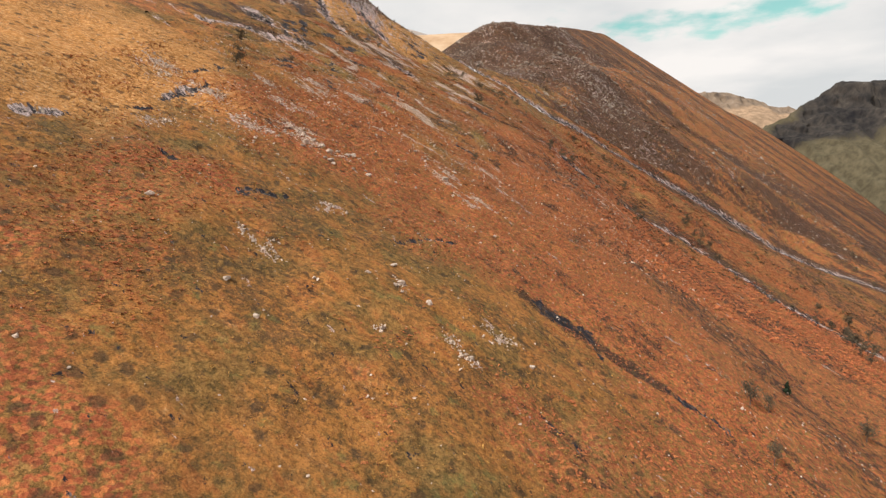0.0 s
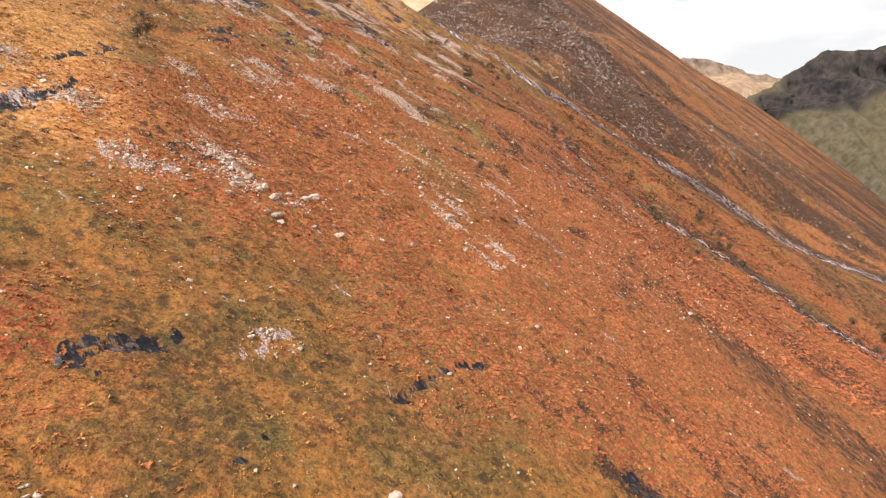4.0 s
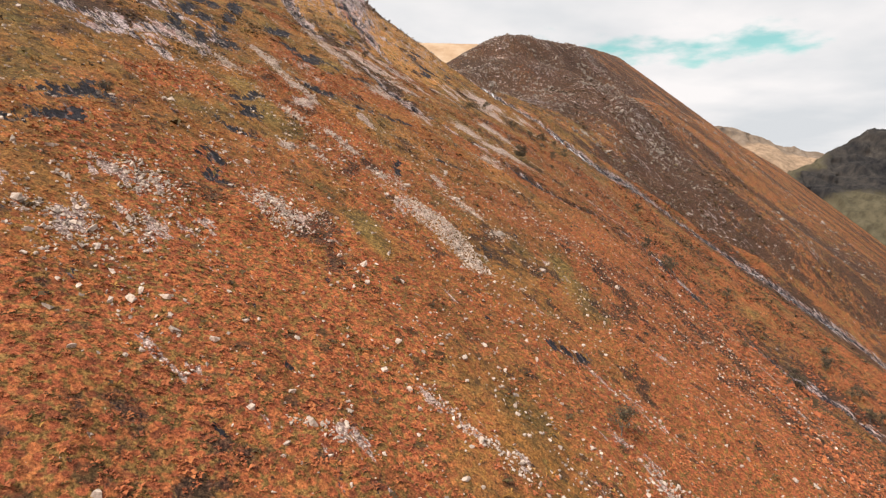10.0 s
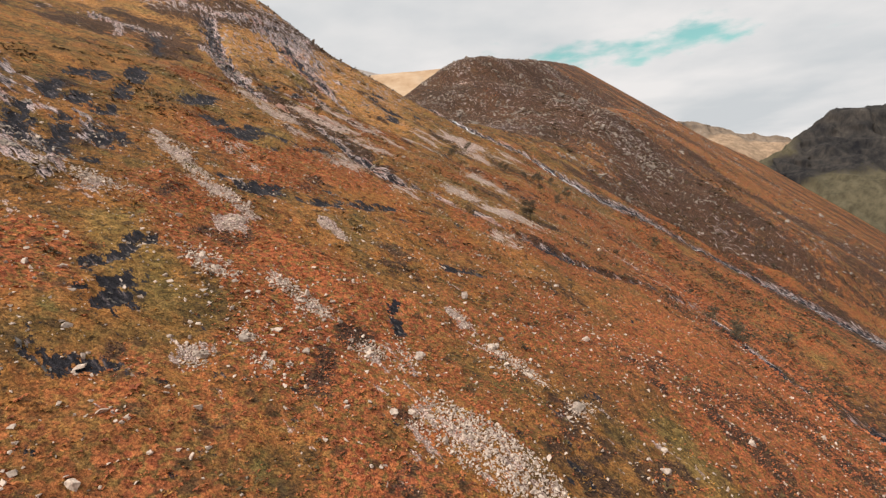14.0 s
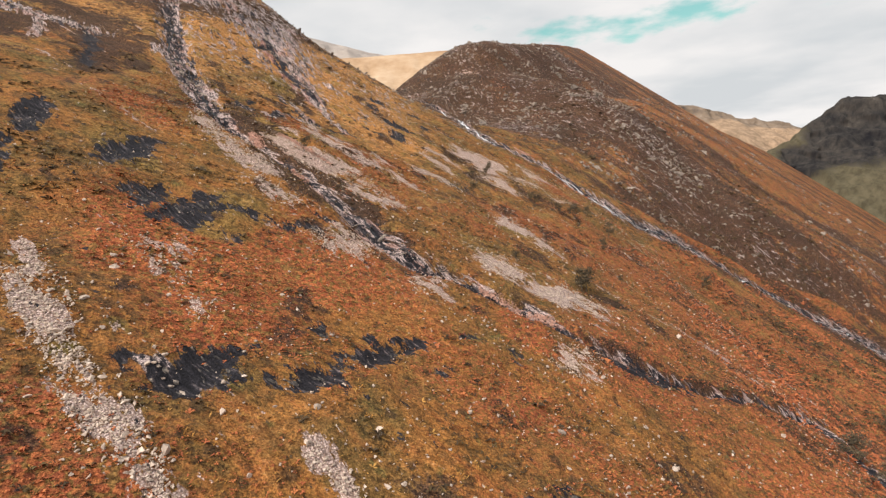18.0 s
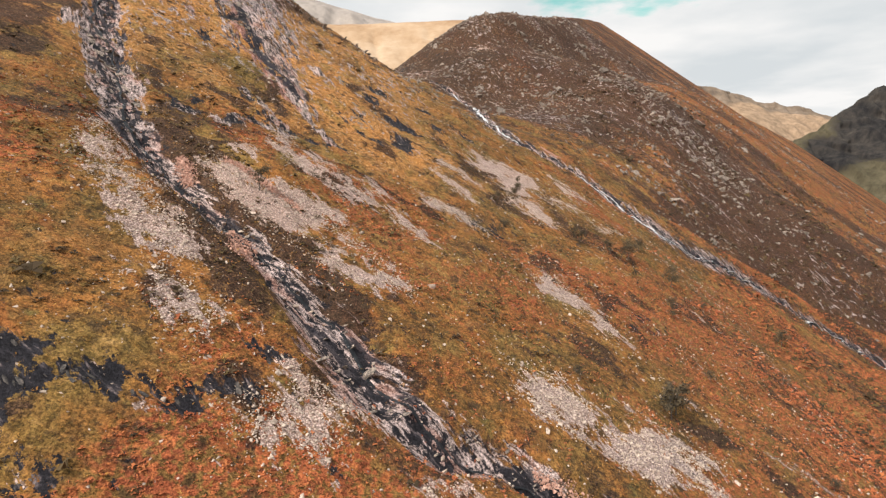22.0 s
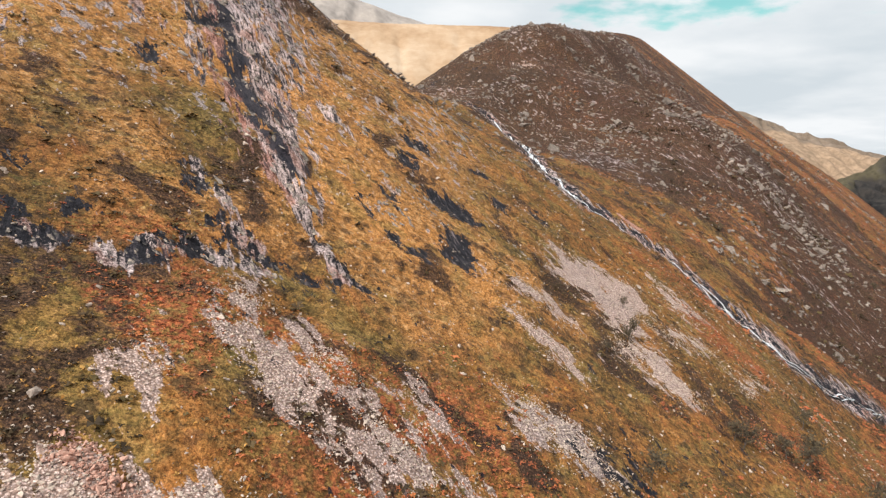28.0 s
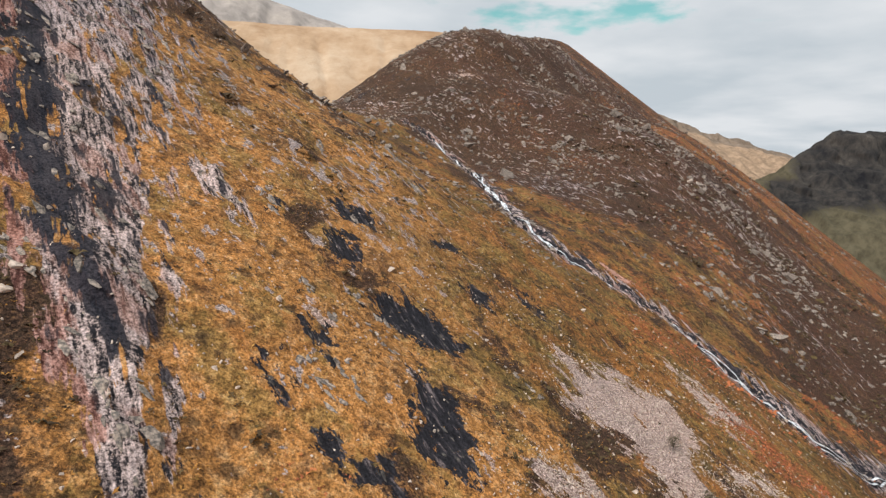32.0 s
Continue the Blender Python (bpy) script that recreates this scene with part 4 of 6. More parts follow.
def masks(x, y):
    """What covers the ground, each 0 to 1: scree, wet rock, bare rock, heather, bracken, gold grass with painted
    sunlight, bed.
    """
    m = {k: np.zeros(np.shape(x)) for k in ("scree", "wet", "rock", "heather", "bracken", "gold", "bed", "deep", "green", "pink", "seep", "stip")}
    wx = x + 0.9 * fbm(x, y, 3.2, 3, 201) + 0.25 * fbm(x, y, 0.9, 2, 203)
    wy = y + 0.9 * fbm(x, y, 3.2, 3, 205) + 0.25 * fbm(x, y, 0.9, 2, 207)
    for p in SCREE:
        stamp(m["scree"], [(a, b, w * (0.95 if b > 190 else 1.0)) for a, b, w in p], wx, wy, gain=1.0 if p[0][1] > 160 else 0.5)
    for p in SCREE_PATCH:
        stamp_patch(m["scree"], p, wx + 0.8 * (wx - x), wy + 0.8 * (wy - y), 1.9, 1.05)
    m["scree"] = m["scree"] * np.clip(0.86 + 0.75 * fbm(x, y, 2.6, 4, 227, 0.6), 0, 1.1)
    for p in WET:
        stamp(m["wet"], [(a, b, w) for a, b, w in p], wx, wy, gain=0.8)
    for p in WET_PATCH:
        stamp_patch(m["wet"], p, wx, wy, 1.0, 1.0)
    for p in CRAG:
        stamp(m["rock"], [(a, b, w * 1.25) for a, b, w in p], wx, wy, gain=0.80)
    stamp(m["pink"], PINK, wx, wy)
    stamp(m["seep"], SEEP, wx, wy)
    for p in GREEN:
        stamp(m["green"], p, wx, wy)
    rust = np.zeros(np.shape(x))
    for p in RED:
        stamp(rust, p, wx, wy)
    # peat and wet slabs also break out by themselves on the ledges of the upper brae
    ledges = ramp(fbm(x * 0.45 + y * 0.25, y * 0.9 - x * 0.5, 6, 4, 211), 0.30, 0.62) * ramp(fbm(x, y, 40, 2, 213), -0.25, 0.3)
    m["wet"] = np.maximum(m["wet"], 0.58 * ledges * ramp(y, 115, 150) * ramp(-x, -60, -10))
    stamp(m["bed"], [(a, b, w * (0.95 if a > -5 else 0.95)) for a, b, w in BURN_NEAR], x + 0.8 * (wx - x), y + 0.8 * (wy - y))
    far_bed = np.zeros(np.shape(x))
    stamp(far_bed, [(a, b, w * 1.45) for a, b, w in BURN_FAR], x + 0.8 * (wx - x), y + 0.8 * (wy - y))
    m["deep"] = m["bed"] + 0.6 * far_bed
    m["bed"] = np.maximum(m["bed"], far_bed)
    banks = np.zeros(np.shape(x))
    stamp(banks, [(a, b, w * 2.6) for a, b, w in BURN_NEAR], x, y)
    far = np.zeros(np.shape(x))
    stamp(far, [(a, b, w * 2.6) for a, b, w in BURN_FAR], x, y)
    m["rock"] = np.maximum(m["rock"], m["bed"] * 0.95)
    m["wet"] = np.maximum(m["wet"], ramp(m["bed"], 0.25, 0.9) * (0.50 + 0.06 * ramp(far_bed, 0.1, 0.4) + 0.20 * ramp(x, -6, 4) * (1 - ramp(far_bed, 0.02, 0.2))))
    large = fbm(x, y, 60, 4, 11)
    stripe = ramp(band_scree(x, y), 0.30, 0.55) * ramp(fbm(x, y, 30, 2, 217), -0.2, 0.4) * ramp(y, 45, 80) * ramp(-x, -160, -60)
    m["scree"] = np.maximum(m["scree"], 0.47 * stripe)
    mid = fbm(x, y, 14, 4, 23)
    # bracken fills the lower brae, thins upwards, and returns below the screes
    b = 0.42 + 0.12 * ramp(-y, -170, -120) - 0.24 * ramp(-y, -88, -62) * ramp(-x, -30, -12) + 0.20 * ramp(y - 0.5 * x, 40, 85) + 0.15 * large + 0.55 * mid - 0.16 * ramp(y, 130, 160)
    b = b + 0.38 * ramp(x, 0, 40) * ramp(-y, -330, -120) - 0.45 * ramp(y, 235, 262) * ramp(-x, -45, -5)
    m["bracken"] = np.clip(b + 0.7 * rust - 0.6 * m["green"] - ramp(-x + 10 * fbm(x, y, 30, 3, 233), 26, 45) * 0.25, 0, 1)
    # the second term paints the sunlit left slope as pale straw
    g = 0.75 * ramp(y, 224, 260) * ramp(-x, -30, 10) + 0.95 * ramp(-x + 16 * fbm(x, y, 34, 4, 229, 0.6), 22, 46) * ramp(-y + 40 * fbm(x, y, 50, 4, 231, 0.6), -140, -80) + 0.25 * mid
    m["gold"] = np.clip(g, 0, 1) * (1 - 0.75 * m["green"]) * (1 - 0.8 * rust)
    past = beyond(x, y)
    dome = ramp(past, 0, 16)
    crown = ramp(past + 26 * fbm(x, y, 40, 4, 225, 0.6), 16, 66) * (1 - 0.62 * ramp(x, 95, 165))
    dark = np.zeros(np.shape(x))
    lanes = fbm((x * 0.777 + y * 0.629) * 1.6, (x * 0.629 - y * 0.777) * 0.4, 20, 5, 221, 0.62)
    for p in HEATH:
        stamp(dark, p, wx, wy)
    # the last term darkens the brae towards +x
    h = 0.80 * dark + 0.52 * ramp(fbm(x, y, 5, 3, 215), 0.22, 0.5) * ramp(-x, -55, -20) * (0.35 + 0.65 * ramp(y, 95, 130)) + 0.58 * banks * (1 - 0.5 * ramp(x, 10, 40)) * (1 - 0.8 * ramp(y, 221, 231)) + 0.48 * far + crown * (0.82 + 0.35 * fbm(x, y, 26, 5, 219, 0.6)) + dome * np.maximum(0, 0.14 + 0.95 * lanes)  + 0.32 * ramp(mid, 0.28, 0.6) * ramp(-x, -55, -20) + 0.34 * ramp(y - 0.3 * x, 256, 312) * (1 - dome) * ramp(-x, -35, 5) * (0.25 + 0.75 * ramp(x, -36, -18)) + 0.52 * ramp(x, -4, 55) * np.clip(0.75 + lanes, 0, 1) * (1 - 0.55 * dome) * ramp(-y + 0.6 * x, -275, -215)
    m["heather"] = np.clip(h, 0, 1)
    m["gold"] = m["gold"] * (1 - 0.8 * dome)
    m["bracken"] = np.clip(m["bracken"] + (0.06 + 0.32 * ramp(x, 60, 110)) * dome, 0, 1)
    m["rock"] = np.maximum(m["rock"], dome * ramp(fbm((x * 0.6 + y * 0.8) * 1.8, (x * 0.8 - y * 0.6) * 0.6, 16, 5, 51, 0.62), 0.05, 0.5) * 0.36)
    m["rock"] = np.maximum(m["rock"], 0.54 * ramp(y - 0.4 * x, 255, 310) * ramp(-x, -20, 20) * ramp(fbm(x, y, 16, 4, 77), -0.1, 0.5) * (1 - dome))
    knots = fbm(x, y, 22, 4, 223, 0.6)
    high = ramp(past, 18, 62) * (1 - 0.65 * ramp(x, 105, 165))
    m["stip"] = dome * (0.30 + 0.50 * high) * np.clip(0.38 + 0.06 * crown + 0.42 * knots + 0.3 * lanes, 0, 0.66)
    m["stip"] = np.maximum(m["stip"], ramp(y - 0.5 * x, 240, 310) * ramp(-x, -30, 15) * np.clip(0.42 + 0.8 * knots, 0, 1) * (1 - dome))
    m["stip"] = np.maximum(m["stip"], 0.20 * ramp(x, 20, 60) * ramp(y, 150, 220) * np.clip(0.5 + lanes, 0, 1))
    return m


def relief(x, y, m):
    """The lumps, ledges and channels on the large forms."""
    near = ramp(-np.hypot(x - 20, y - 220), -520, -420)
    u, v = x * 0.84 - y * 0.54, x * 0.54 + y * 0.84
    h = 1.1 * fbm(x, y, 34, 3, 5) + 0.75 * fbm(x, y, 8, 3, 6) + 0.20 * fbm(x, y, 1.7, 2, 7) + 0.4 * fbm(v, u * 0.3, 5, 3, 15)
    ledge = np.abs(fbm(v * 2.2, u * 0.8, 5, 4, 8))
    h = h + ramp(m["rock"], 0.3, 0.8) * (1.5 * ledge - 0.25 + 0.5 * fbm(x, y, 1.4, 2, 9))
    h = h - ramp(m["deep"], 0.1, 0.9) * 1.3 - ramp(m["wet"], 0.4, 0.9) * 0.35
    h = h + ramp(m["scree"], 0.3, 0.8) * 0.12
    return h * near


def height(x, y):
    if np.ndim(x) == 0:
        return float(height(np.array([x], float), np.array([y], float))[0])
    return base_height(x, y) + relief(x, y, masks(x, y))


def spaced(stops):
    """Coordinates whose step changes evenly between (place, step) stops."""
    out = [stops[0][0]]
    for (a, sa), (b, sb) in zip(stops, stops[1:]):
        while out[-1] < b - 1e-6:
            t = (out[-1] - a) / (b - a)
            out.append(min(out[-1] + sa + (sb - sa) * t, b))
    return np.array(out)


def sheet(name, X, Y, Z, material, attributes=(), smooth=True):
    ny, nx = X.shape
    me = bpy.data.meshes.new(name)
    idx = np.arange(nx * ny).reshape(ny, nx)
    quads = np.stack([idx[:-1, :-1], idx[:-1, 1:], idx[1:, 1:], idx[1:, :-1]], -1).reshape(-1, 4)
    me.vertices.add(nx * ny)
    me.vertices.foreach_set("co", (UNIT * np.stack([X, Y, Z], -1)).astype(np.float32).ravel())
    me.loops.add(quads.size)
    me.loops.foreach_set("vertex_index", quads.ravel().astype(np.int32))
    me.polygons.add(len(quads))
    me.polygons.foreach_set("loop_start", np.arange(0, quads.size, 4, dtype=np.int32))
    me.polygons.foreach_set("loop_total", np.full(len(quads), 4, dtype=np.int32))
    me.update(calc_edges=True)
    me.polygons.foreach_set("use_smooth", np.full(len(quads), smooth))
    for key, field in attributes:
        a = me.attributes.new(key, "FLOAT", "POINT")
        a.data.foreach_set("value", field.astype(np.float32).ravel())
    me.materials.append(material)
    return new(name, me)


def build_ground():
    xs = spaced([(-1200, 150), (-300, 25), (-120, 4), (-62, 0.7), (-50, 0.5), (22, 0.5), (70, 0.8), (170, 2.0), (330, 5), (700, 40), (1700, 250)])
    ys = spaced([(-900, 120), (-150, 20), (-20, 3), (25, 0.55), (60, 0.5), (300, 0.5), (400, 1.1), (540, 2.0), (700, 12), (1200, 60), (2000, 250)])
    X, Y = np.meshgrid(xs, ys)
    m = masks(X, Y)
    Z = base_height(X, Y) + relief(X, Y, m)
    # away from the glen the ground levels out
    far = np.maximum(ramp(np.hypot(X - 20, Y - 220), 520, 900), ramp(-X, 150, 500))
    Z = Z * (1 - far) + far * (60 + 25 * fbm(X, Y, 400, 3, 91))
    keys = ("scree", "wet", "rock", "heather", "bracken", "gold", "green", "pink", "seep", "stip")
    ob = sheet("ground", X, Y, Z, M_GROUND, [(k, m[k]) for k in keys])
    tagged(ob, "steep hillside of rust bracken, ochre grass and bare rock", "hillside", kind="structure")
    return ob


ground = build_ground()


# ---- hills behind ----
def hill_material(name, stops, scale, streak=0.25, talus=None):
    m, nt, b = mat_base(name, 0.95, 0.1)
    g = Graph(nt)
    n = g.noise(scale, 6, 0.62)
    n2 = g.noise(scale * 5, 5, 0.7, vec=g.scaled(1, 1, streak))
    col = g.ramp(g.math("ADD", g.math("MULTIPLY", n, 0.5), g.math("MULTIPLY", n2, 0.5)), stops)
    if talus:      # grass and talus below the crags
        lower = g.ramp(n2, ((0.36, tuple(0.7 * c for c in talus)), (0.64, tuple(1.3 * c for c in talus))))
        bare = g.step(g.math("ADD", g.attr("crag"), g.math("MULTIPLY", g.math("SUBTRACT", n2, 0.5), 0.9)), 0.35, 0.65)
        col = g.mix(bare, lower, col)
    g.link(col, b.inputs["Base Color"])
    g.bump(n2, 0.9, 4.0, b)
    return m


def far_hill(name, label, crest, depth, foot, material, rough, seed, steps=(150, 60), cliff=0.0):
    """A hill whose crest runs through (x, y, z) stops, sloping to its foot on the near side and away behind."""
    k = len(crest) - 1
    u = np.linspace(0, k, steps[0])
    cx, cy, cz = (np.interp(u, range(k + 1), [p[i] for p in crest]) for i in range(3))
    for arr in (cx, cy, cz):
        arr[1:-1] = (arr[:-2] + 2 * arr[1:-1] + arr[2:]) / 4
    v = np.linspace(-0.35, 1, steps[1])
    V, CX = np.meshgrid(v, cx, indexing="ij")
    CY, CZ = np.broadcast_to(cy, V.shape), np.broadcast_to(cz, V.shape)
    X = CX
    Y = CY - depth * V
    drop = np.where(V > 0, np.abs(V) ** 1.15, np.abs(V) * 1.3)
    Z = CZ - (CZ - foot) * drop
    Z = Z + rough * fbm(X + 0.4 * Z, Y + Z, depth * 0.35, 6, seed, 0.55) * (0.35 + np.clip(np.abs(V) * 2.5, 0, 1))
    gully = np.abs(fbm(X, Y * 0.22, depth * 0.12, 4, seed + 9))
    Z = Z - 2.2 * rough * (0.35 - np.minimum(gully, 0.35)) * np.clip(np.abs(V) * 4, 0, 1)
    high = np.exp(-((V - 0.10) / 0.11) ** 2)
    bare = np.clip(high * 1.3 - 0.5 * ramp(-X, -470, -430) + 0.5 * fbm(X, Y + Z, depth * 0.25, 4, seed + 25), 0, 1)
    if cliff:      # broken buttresses under the crest, fading to talus
        ribs = np.abs(fbm(X * 1.1, Z * 0.35 + Y * 0.2, depth * 0.16, 5, seed + 21, 0.6))
        shelf = fbm(X * 0.35, Z * 1.5, depth * 0.10, 4, seed + 23, 0.6)
        Z = Z + 0.22 * cliff * fbm(X, Y, depth * 0.07, 4, seed + 27, 0.6) * np.exp(-np.abs(V) * 3)
        Y = Y - cliff * high * (ribs * 2.2 - 0.3) - 0.5 * cliff * shelf * high
        Z = Z + 0.35 * cliff * (shelf - 0.6 * ribs) * (0.3 + high)
    ob = sheet(name, X, Y, Z, material, [("crag", bare)])
    return tagged(ob, label, "hill", kind="structure")


# the sunlight on the pale hill is put into this bright base colour
M_PALE = hill_material("deer_grass_painted_sunlit", ((0.34, (0.27, 0.16, 0.085)), (0.5, (0.43, 0.295, 0.185)), (0.66, (0.54, 0.41, 0.29))), 0.012)
M_FAR = hill_material("far_heath", ((0.35, (0.09, 0.075, 0.066)), (0.5, (0.20, 0.15, 0.11)), (0.65, (0.27, 0.215, 0.17))), 0.02, 0.25, (0.30, 0.21, 0.14))
M_SCAR = hill_material("grey_scar", ((0.35, (0.23, 0.20, 0.18)), (0.5, (0.34, 0.30, 0.27)), (0.65, (0.44, 0.38, 0.33))), 0.02)
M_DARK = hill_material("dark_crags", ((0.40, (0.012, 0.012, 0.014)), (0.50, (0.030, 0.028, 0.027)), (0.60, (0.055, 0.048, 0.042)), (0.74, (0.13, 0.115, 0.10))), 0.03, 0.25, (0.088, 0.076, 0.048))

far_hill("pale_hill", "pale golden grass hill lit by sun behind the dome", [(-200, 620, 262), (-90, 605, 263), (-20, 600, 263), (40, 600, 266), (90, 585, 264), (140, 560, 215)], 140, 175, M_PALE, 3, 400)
far_hill("mountain", "grey mountain shoulder with its top in the cloud", [(-420, 930, 470), (-250, 910, 425), (-110, 900, 372), (20, 900, 338), (110, 900, 300), (200, 900, 250)], 260, 200, M_SCAR, 12, 420)
far_hill("far_hill", "far brown hills beyond the pass", [(330, 1100, 235), (430, 1085, 262), (520, 1075, 280), (570, 1075, 282), (640, 1070, 256), (690, 1075, 254), (760, 1070, 246), (850, 1070, 222), (1000, 1060, 205)], 300, 110, M_FAR, 10, 440, (220, 90), 26)
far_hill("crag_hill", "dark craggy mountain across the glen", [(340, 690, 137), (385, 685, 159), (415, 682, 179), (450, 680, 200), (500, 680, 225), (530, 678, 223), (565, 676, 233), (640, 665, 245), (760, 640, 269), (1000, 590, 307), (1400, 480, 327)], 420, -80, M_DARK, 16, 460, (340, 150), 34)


# ---- stones ----
def part(name, me, material, parent=None, label=""):
    """One mesh as one object, under a thing or at the top."""
    if isinstance(me, bmesh.types.BMesh):
        bm, me = me, bpy.data.meshes.new(name)
        bm.to_mesh(me)
        bm.free()
    if not me.materials:
        me.materials.append(material)
    ob = new(name, me)
    if parent:
        ob.parent = parent
    return tagged(ob, label)


def rock_shape(rng, points, rough):
    """Vertices and triangles of an angular broken stone of about unit size."""
    p = rng.normal(size=(points, 3))
    p /= np.max(np.abs(p), axis=1)[:, None] ** 0.6 * np.linalg.norm(p, axis=1)[:, None] ** 0.4
    p *= rng.uniform(1 - rough, 1.0, (points, 1))
    bm = bmesh.new()
    for q in p:
        bm.verts.new(q)
    res = bmesh.ops.convex_hull(bm, input=bm.verts)
    loose = [g for g in res["geom_interior"] if isinstance(g, bmesh.types.BMVert)]
    bmesh.ops.delete(bm, geom=loose, context="VERTS")
    bm.verts.index_update()
    v = np.array([q.co[:] for q in bm.verts])
    f = np.array([[q.index for q in r.verts] for r in bm.faces])
    bm.free()
    return v * rng.uniform(0.75, 1.15, 3), f


RNG = np.random.default_rng(7)
PEBBLES = [rock_shape(RNG, 10, 0.22) for _ in range(14)]


def turns(n, rng, tilt=0.5, heading=None):
    a = rng.uniform(0, 2 * np.pi, n) if heading is None else rng.normal(heading, 0.22, n)
    b, c = rng.normal(0, tilt, n), rng.normal(0, tilt, n)
    ca, sa, cb, sb, cc, sc = np.cos(a), np.sin(a), np.cos(b), np.sin(b), np.cos(c), np.sin(c)
    o, z = np.ones(n), np.zeros(n)
    A = np.stack([ca, -sa, z, sa, ca, z, z, z, o], -1).reshape(n, 3, 3)
    B = np.stack([o, z, z, z, cb, -sb, z, sb, cb], -1).reshape(n, 3, 3)
    C = np.stack([cc, z, sc, z, o, z, -sc, z, cc], -1).reshape(n, 3, 3)
    return A @ B @ C


def mesh_from(name, verts, tris):
    me = bpy.data.meshes.new(name)
    me.vertices.add(len(verts))
    me.vertices.foreach_set("co", (UNIT * verts).astype(np.float32).ravel())
    me.loops.add(tris.size)
    me.loops.foreach_set("vertex_index", tris.astype(np.int32).ravel())
    me.polygons.add(len(tris))
    me.polygons.foreach_set("loop_start", np.arange(0, tris.size, 3, dtype=np.int32))
    me.polygons.foreach_set("loop_total", np.full(len(tris), 3, dtype=np.int32))
    me.update(calc_edges=True)
    me.polygons.foreach_set("use_smooth", np.zeros(len(tris), bool))
    return me


def scatter(shapes, x, y, z, size, rng, stretch=(1, 1, 0.7), tilt=0.5, heading=None):
    """Many small shapes at their places, as one list of vertices and triangles."""
    vs, fs, base = [], [], 0
    which = rng.integers(0, len(shapes), len(x))
    for k, (sv, sf) in enumerate(shapes):
        sel = np.where(which == k)[0]
        if not len(sel):
            continue
        s = size[sel][:, None] * rng.uniform(0.75, 1.3, (len(sel), 3)) * np.array(stretch)
        R = turns(len(sel), rng, tilt, heading)
        v = np.einsum("nab,nvb->nva", R, sv[None] * s[:, None, :])
        v = v + np.stack([x[sel], y[sel], z[sel]], -1)[:, None, :]
        vs.append(v.reshape(-1, 3))
        off = base + np.arange(len(sel))[:, None, None] * len(sv)
        fs.append((sf[None] + off).reshape(-1, 3))
        base += len(sel) * len(sv)
    return np.concatenate(vs), np.concatenate(fs)


def in_band(pts, n, rng, spill=1.15):
    """Random places in a band, thinning over its edge."""
    seg = np.array([math.hypot(b[0] - a[0], b[1] - a[1]) * (a[2] + b[2]) + 0.2 for a, b in zip(pts, pts[1:])])
    i = rng.choice(len(seg), n, p=seg / seg.sum())
    t = rng.uniform(-0.06, 1.06, n)
    P = np.array(pts, float)
    q = P[i] + (P[i + 1] - P[i]) * t[:, None]
    d = P[i + 1, :2] - P[i, :2]
    d /= np.linalg.norm(d, axis=1)[:, None] + 1e-9
    r = np.clip(rng.normal(0, 0.62, n), -1.7, 1.7) * spill * q[:, 2]
    along_ = rng.normal(0, 0.3, n) * q[:, 2]
    return q[:, 0] - d[:, 1] * r + d[:, 0] * along_, q[:, 1] + d[:, 0] * r + d[:, 1] * along_


def slope_turn(x, y):
    """Surface normals of the large forms, to set slabs and clumps on."""
    e = 0.6
    gx = (base_height(x + e, y) - base_height(x - e, y)) / (2 * e)
    gy = (base_height(x, y + e) - base_height(x, y - e)) / (2 * e)
    n = np.stack([-gx, -gy, np.ones_like(gx)], -1)
    return n / np.linalg.norm(n, axis=-1)[..., None]


def build_screes():
    rng = np.random.default_rng(21)
    for pts in SCREE:
        area = sum(math.hypot(b[0] - a[0], b[1] - a[1]) * (a[2] + b[2]) for a, b in zip(pts, pts[1:])) * 1.3 + 3 * pts[0][2] ** 2
        sparse = pts[0][1] < 128        # on the lower brae the stones lie apart, and larger
        per, size0, cut = (24, 0.095, 0.30) if sparse else (62, 0.075, 0.32) if pts[0][1] < 200 else (100, 0.058, 0.34)
        spread = 1.8 if sparse else 1.25
        x, y = in_band([(a, b, w * spread * 1) for a, b, w in pts], int(min(6000, area * per * spread / 1.4)), rng, 1.3)
        m = masks(x, y)
        field = m["scree"] * (2 if pts[0][1] <= 160 else 1)
        u, v = x * 0.8 - y * 0.6, x * 0.6 + y * 0.8
        keep = field + 0.75 * fbm(x, y, 1.1, 3, 61) + 1.1 * fbm(v, u * 0.2, 2.0, 3, 63) + rng.normal(0, 0.16, len(x)) > cut + 0.10
        x, y = x[keep], y[keep]
        if len(x) < 5:
            continue
        size = size0 * np.exp(rng.normal(0, 0.45, len(x)))
        z = base_height(x, y) + relief(x, y, {k: v[keep] for k, v in m.items()}) + size * 0.12
        v, f = scatter(PEBBLES, x, y, z, size, rng)
        ob = part("scree", mesh_from("scree", v, f), M_STONE)
        label = "scatter of pale grey stones in rust bracken" if sparse else "patch of loose pale grey stones in the grass"
        tagged(ob, label, "scree", "screes on the brae", "stuff")


build_screes()


def in_patch(outline, n, rng, spill):
    xs, ys = [p[0] for p in outline], [p[1] for p in outline]
    x, y = rng.uniform(min(xs) - spill, max(xs) + spill, n), rng.uniform(min(ys) - spill, max(ys) + spill, n)
    keep = inside(outline, x, y) > -spill * rng.uniform(0, 1, n) ** 2
    return x[keep], y[keep]


